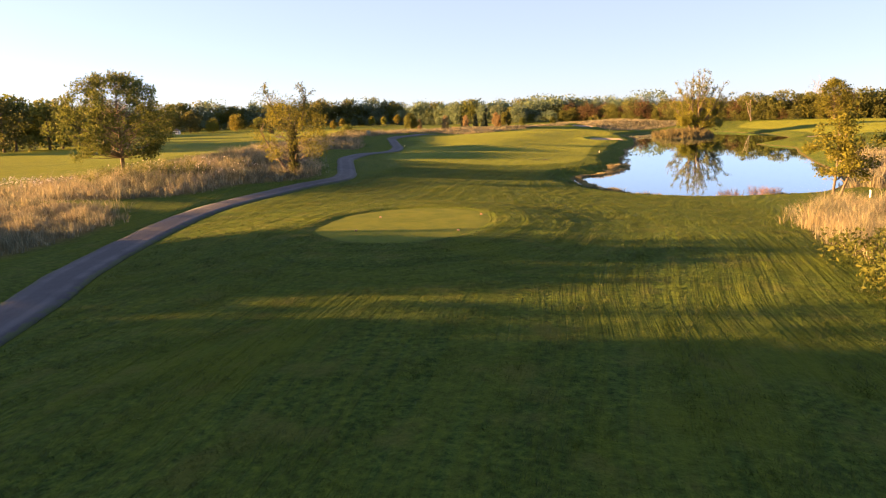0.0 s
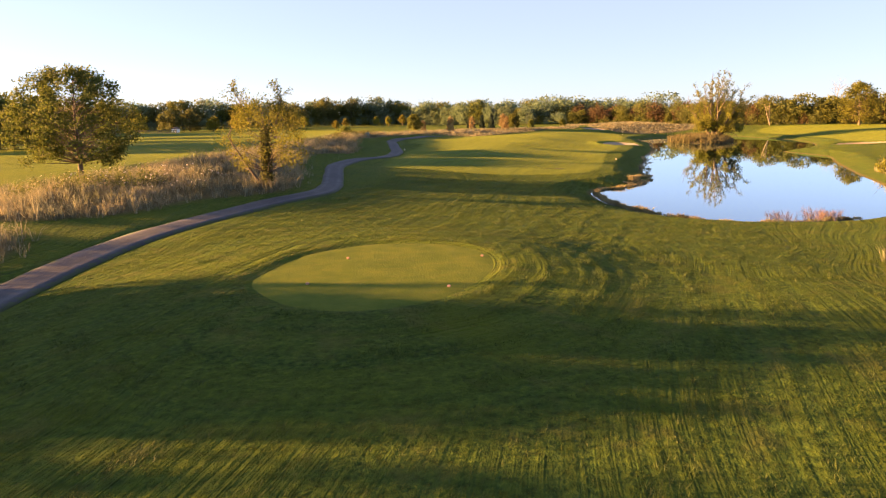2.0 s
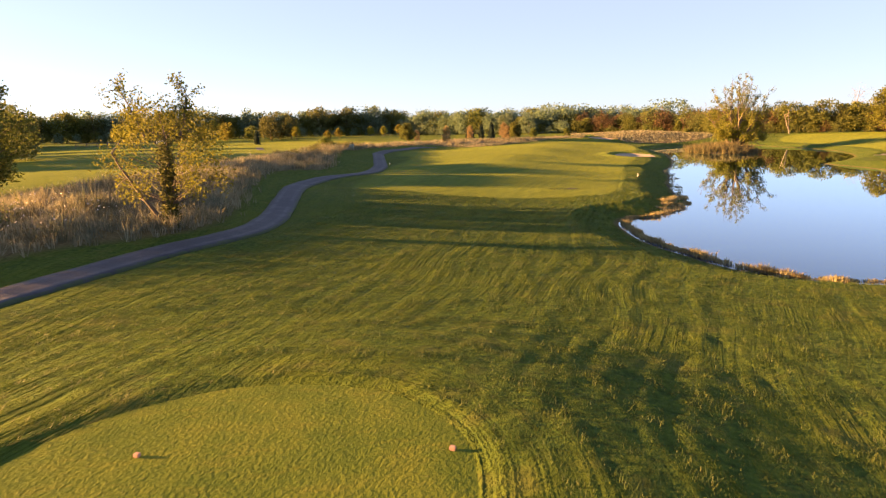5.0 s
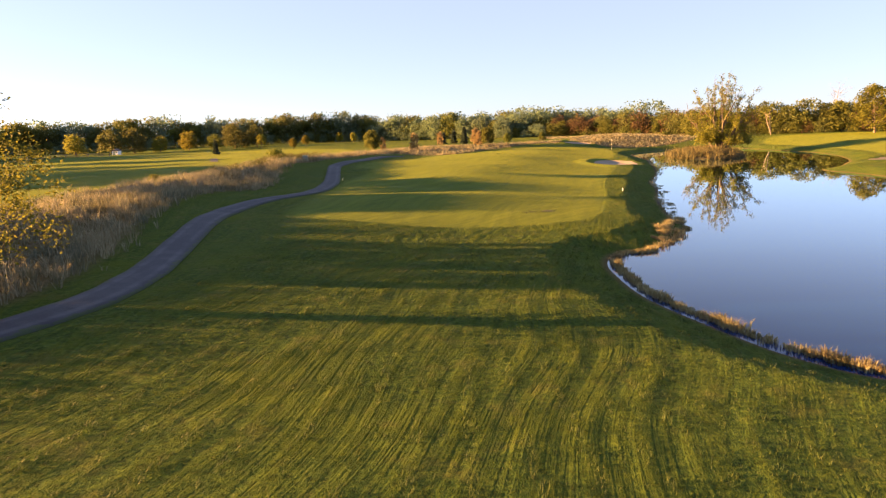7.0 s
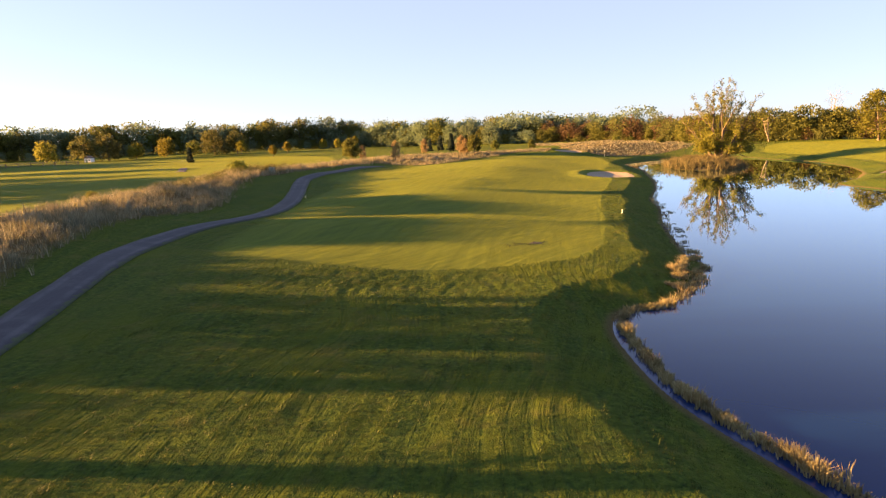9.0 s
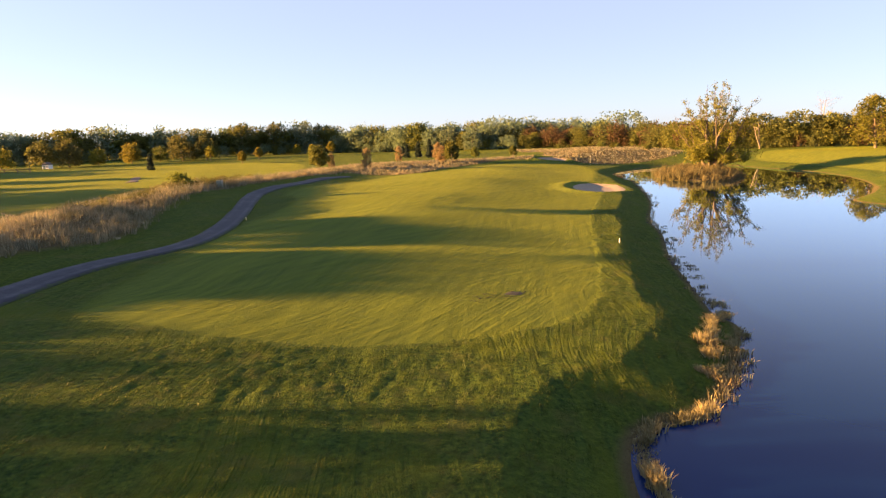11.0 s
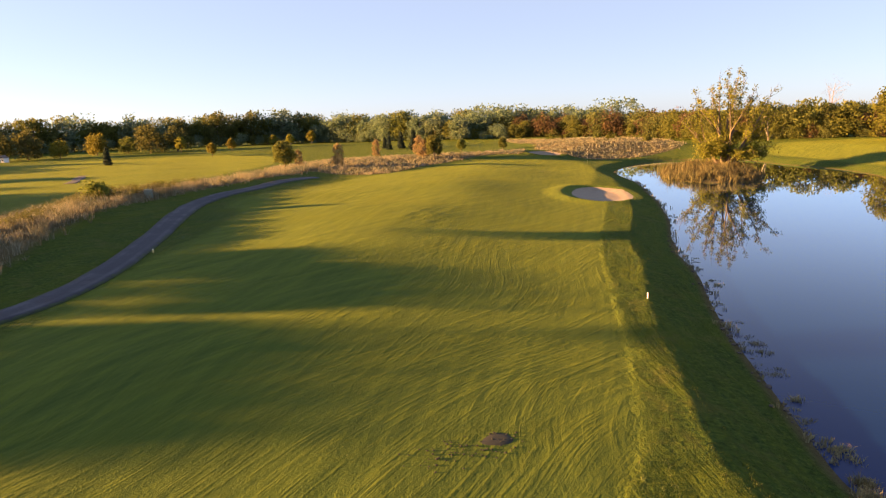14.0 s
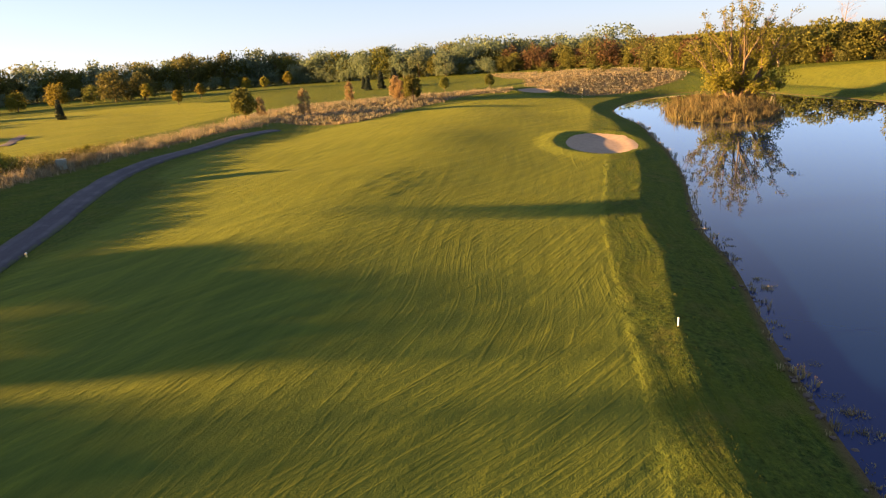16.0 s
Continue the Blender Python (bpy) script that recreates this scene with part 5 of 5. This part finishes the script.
# worn hollow in the fairway with loose turf
hollow = smooth_line([(-1.35, 77.7), (-0.95, 77.55), (-0.45, 77.7), (-0.2, 78.1), (-0.55, 78.5), (-1.05, 78.35)], True, 4)
tagged(draped("bare_patch", hollow, SOIL, 0.012, 4), "dark worn hollow in the fairway turf", "bare patch", kind="structure")
gx, gy = rng.normal(-1.6, 0.8, 110), rng.normal(77.2, 0.4, 110)
gy = gy + (gx + 1.9) * 0.45
clods = []
for cx, cy, cz in zip(gx, gy, at(gx, gy)):
    r = rng.uniform(0.012, 0.045)
    clods.append(("ball", (r * 2, r * 1.6, r), (cx, cy, cz + r * 0.4), 0))
tagged(join("turf_clods", clods, SOIL), "scattered dark turf clods on the fairway", "clods", kind="stuff")

# fence and shed at the edge of the western woods
fence = new("rail_fence")
fx, fy = np.linspace(-152, -136, 9), np.linspace(188, 205, 9)
fz = at(fx, fy)
for x, y, z in zip(fx, fy, fz):
    join("post", [("box", (0.16, 0.16, 1.3), (x, y, z + 0.6), 0)], WOOD, fence)
for x0, y0, z0, x1, y1, z1 in zip(fx, fy, fz, fx[1:], fy[1:], fz[1:]):
    for h in (0.45, 0.85, 1.15):
        w = Wood()
        w.tube([(x0, y0, z0 + h), (x1, y1, z1 + h)], [0.06, 0.06], 4)
        part("rail", w.mesh("rail", WOOD), fence)
tagged(fence, "dark wooden rail fence before the woods", "fence")
shed = new("shed")
join("wall", [("box", (5.0, 4.0, 2.8), (0, 0, 1.4), 0)], WHITE, shed)
join("roof", [("gable", (5.6, 4.6, 1.8), (0, 0, 3.7), 0)], ROOF, shed)
join("door", [("box", (1.6, 0.08, 2.0), (-0.8, -2.05, 1.0), 0)], BOX_GREEN, shed)
join("window", [("box", (0.9, 0.08, 0.8), (1.4, -2.05, 1.5), 0)], GLASS, shed)
shed.location = (-165, 246, float(at(-165, 246)[0]))
shed.scale = (0.5, 0.5, 0.5)
tagged(shed, "small white shed before the woods", "shed")

# bushes on the far mound, weeds beside the tee
shrub = broad_tree(71, "shrub", 1.9, 1.9, 0.2, 0.04, 7, 1300, 0.13, LEAF_GREEN, BARK, 0.2, stems=((0, 0, 0.9), (0.3, 0.2, 0.7)), depth=2)
put(shrub, 7.7, 262)
tagged(shrub, "small green shrub on the dry grass mound", "shrub", "shrubs on the mound")
for x, y, sc in ((13.4, 262, 1.0), (18, 231, 0.9), (21, 227, 0.7), (28, 217, 0.8), (10, 245, 0.7), (24, 240, 0.8), (33, 240, 0.9)):
    put(copy_thing(shrub, Matrix()), x, y, x * 37, 0.05, sc)


def weeds(rng, poly, count, height, size, mat, label):
    x, y = scatter(rng, poly, 6)
    stems = np.stack([x, y, at(x, y)], 1)
    tips = np.concatenate([stems + np.stack([rng.normal(0, 0.12, len(x)), rng.normal(0, 0.12, len(x)), height * rng.uniform(0.25, 1.0, len(x))], 1) for _ in range(3)])
    v, f = leaves(rng, tips, count, 0.12, size)
    tagged(new("weeds", mesh_of("weeds", v, f, mat)), label, "weeds", kind="stuff")


weeds(rng, smooth_line([(10.6, 19), (11.0, 22.5), (13, 24), (18, 23), (20, 19), (16, 16), (12, 16.5)], True, 4), 9000, 0.9, 0.08, LEAF_BIG_OAK, "leafy yellow-green weeds beside the tee")
weeds(rng, smooth_line([(-27, 39), (-24.5, 43), (-26, 46), (-30, 46), (-33, 42), (-31, 38.5)], True, 4), 3500, 1.0, 0.08, LEAF_OAK, "olive weeds among tall dry grass")
weeds(rng, smooth_line([(-37, 97), (-35.5, 103), (-38, 108), (-41, 104), (-40, 97)], True, 4), 3500, 0.8, 0.09, LEAF_OAK, "olive weeds among tall dry grass")
weeds(rng, smooth_line([(-39, 112), (-38, 121), (-39.5, 131), (-42.5, 131), (-42.5, 114)], True, 4), 6500, 0.9, 0.09, LEAF_OAK, "olive weeds among tall dry grass")
SEED = plain_material("seed_fluff", (0.62, 0.58, 0.54), 0.9)
for poly, n in ((smooth_line([(-37, 36), (-33, 36.5), (-32, 39), (-38, 40.5), (-40, 38)], True, 4), 420), (smooth_line([(-30, 40), (-22.5, 41), (-21, 46), (-26, 50), (-31, 46)], True, 4), 160)):
    x, y = scatter(rng, poly, 8)
    tips = np.stack([x, y, at(x, y) + rng.uniform(0.7, 1.15, len(x))], 1)
    v, f = leaves(rng, tips, n, 0.05, 0.06)
    tagged(new("seed_heads", mesh_of("seed_heads", v, f, SEED)), "white fluffy seed heads above the dry grass", "seed heads", kind="stuff")
def twig_brush(seed, height, width, stems):
    """A leafless clump of many fine upright twigs."""
    rng = np.random.default_rng(seed)
    wood = Wood()
    for _ in range(stems):
        a, r = rng.uniform(0, 2 * math.pi), width * 0.25 * math.sqrt(rng.random())
        base = (math.cos(a) * r, math.sin(a) * r, -0.15)
        h = height * rng.uniform(0.6, 1.05)
        pts, w = bent(rng, base, (math.cos(a) * r * 1.2, math.sin(a) * r * 1.2, 1), h, 5, 0.08, 0.02)
        wood.tube(pts, np.linspace(0.016, 0.006, len(pts)), 3)
        for k in (2, 3, 4, 4):
            side, _ = bent(rng, pts[k], w * 0.8 + rng.normal(0, 0.35, 3), h * rng.uniform(0.2, 0.4), 3, 0.15, 0.03)
            wood.tube(side, np.linspace(0.009, 0.004, len(side)), 3)
    root = new("brush")
    part("crown", wood.mesh("crown", TWIG), root)
    return root


TWIG = bark_material("reddish_twigs", (0.085, 0.055, 0.048), (0.170, 0.110, 0.090))
brush = twig_brush(161, 1.35, 1.7, 70)
tagged(put(brush, 14.3, 51.6, 0, 0.02), "thin twiggy brown brush standing in shallow water", "brush", "brush in the shallows")
put(copy_thing(brush, Matrix()), 16.4, 51.7, 80, 0.02, 1.0)
put(copy_thing(brush, Matrix()), 17.2, 52.0, 190, 0.02, 0.85)
gold_big = dome_tree(141, "golden_tree", 11.5, 10.5, 1.2, 0.25, 60, 1.1, 5200, 0.28, LEAF_OLIVE, BARK, 0.3)
tagged(put(gold_big, 72, 197), "broad golden-green tree at the edge of the woods", "tree")
snag_wood, snag_rng = Wood(), np.random.default_rng(181)
for lean in (-0.10, 0.22):
    stem, way = bent(snag_rng, (0, 0, -0.2), (lean, 0, 1), 9.5, 7, 0.10, 0.0)
    snag_wood.tube(stem, np.linspace(0.20, 0.05, len(stem)), 6)
    for k in (3, 4, 5, 6):
        limb, _ = bent(snag_rng, stem[k], snag_rng.normal(0, 0.7, 3) + (0, 0, 0.5), 2.2, 4, 0.2, 0.02)
        snag_wood.tube(limb, np.linspace(0.08, 0.02, len(limb)), 4)
snag = new("dead_tree")
part("trunk", snag_wood.mesh("trunk", bark_material("bleached_wood", (0.13, 0.11, 0.09), (0.26, 0.22, 0.18))), snag)
tagged(put(snag, 56, 219, 0, 0.2, 0.72), "bleached dead tree at the edge of the woods", "tree")
bare_tree = broad_tree(151, "bare_tree", 17, 10, 4, 0.25, 12, 160, 0.10, LEAF_RUST, BARK_PALE, 0.3, depth=3, lift=0.1)
tagged(put(bare_tree, 88, 262), "tall leafless pale tree above the woods", "tree")
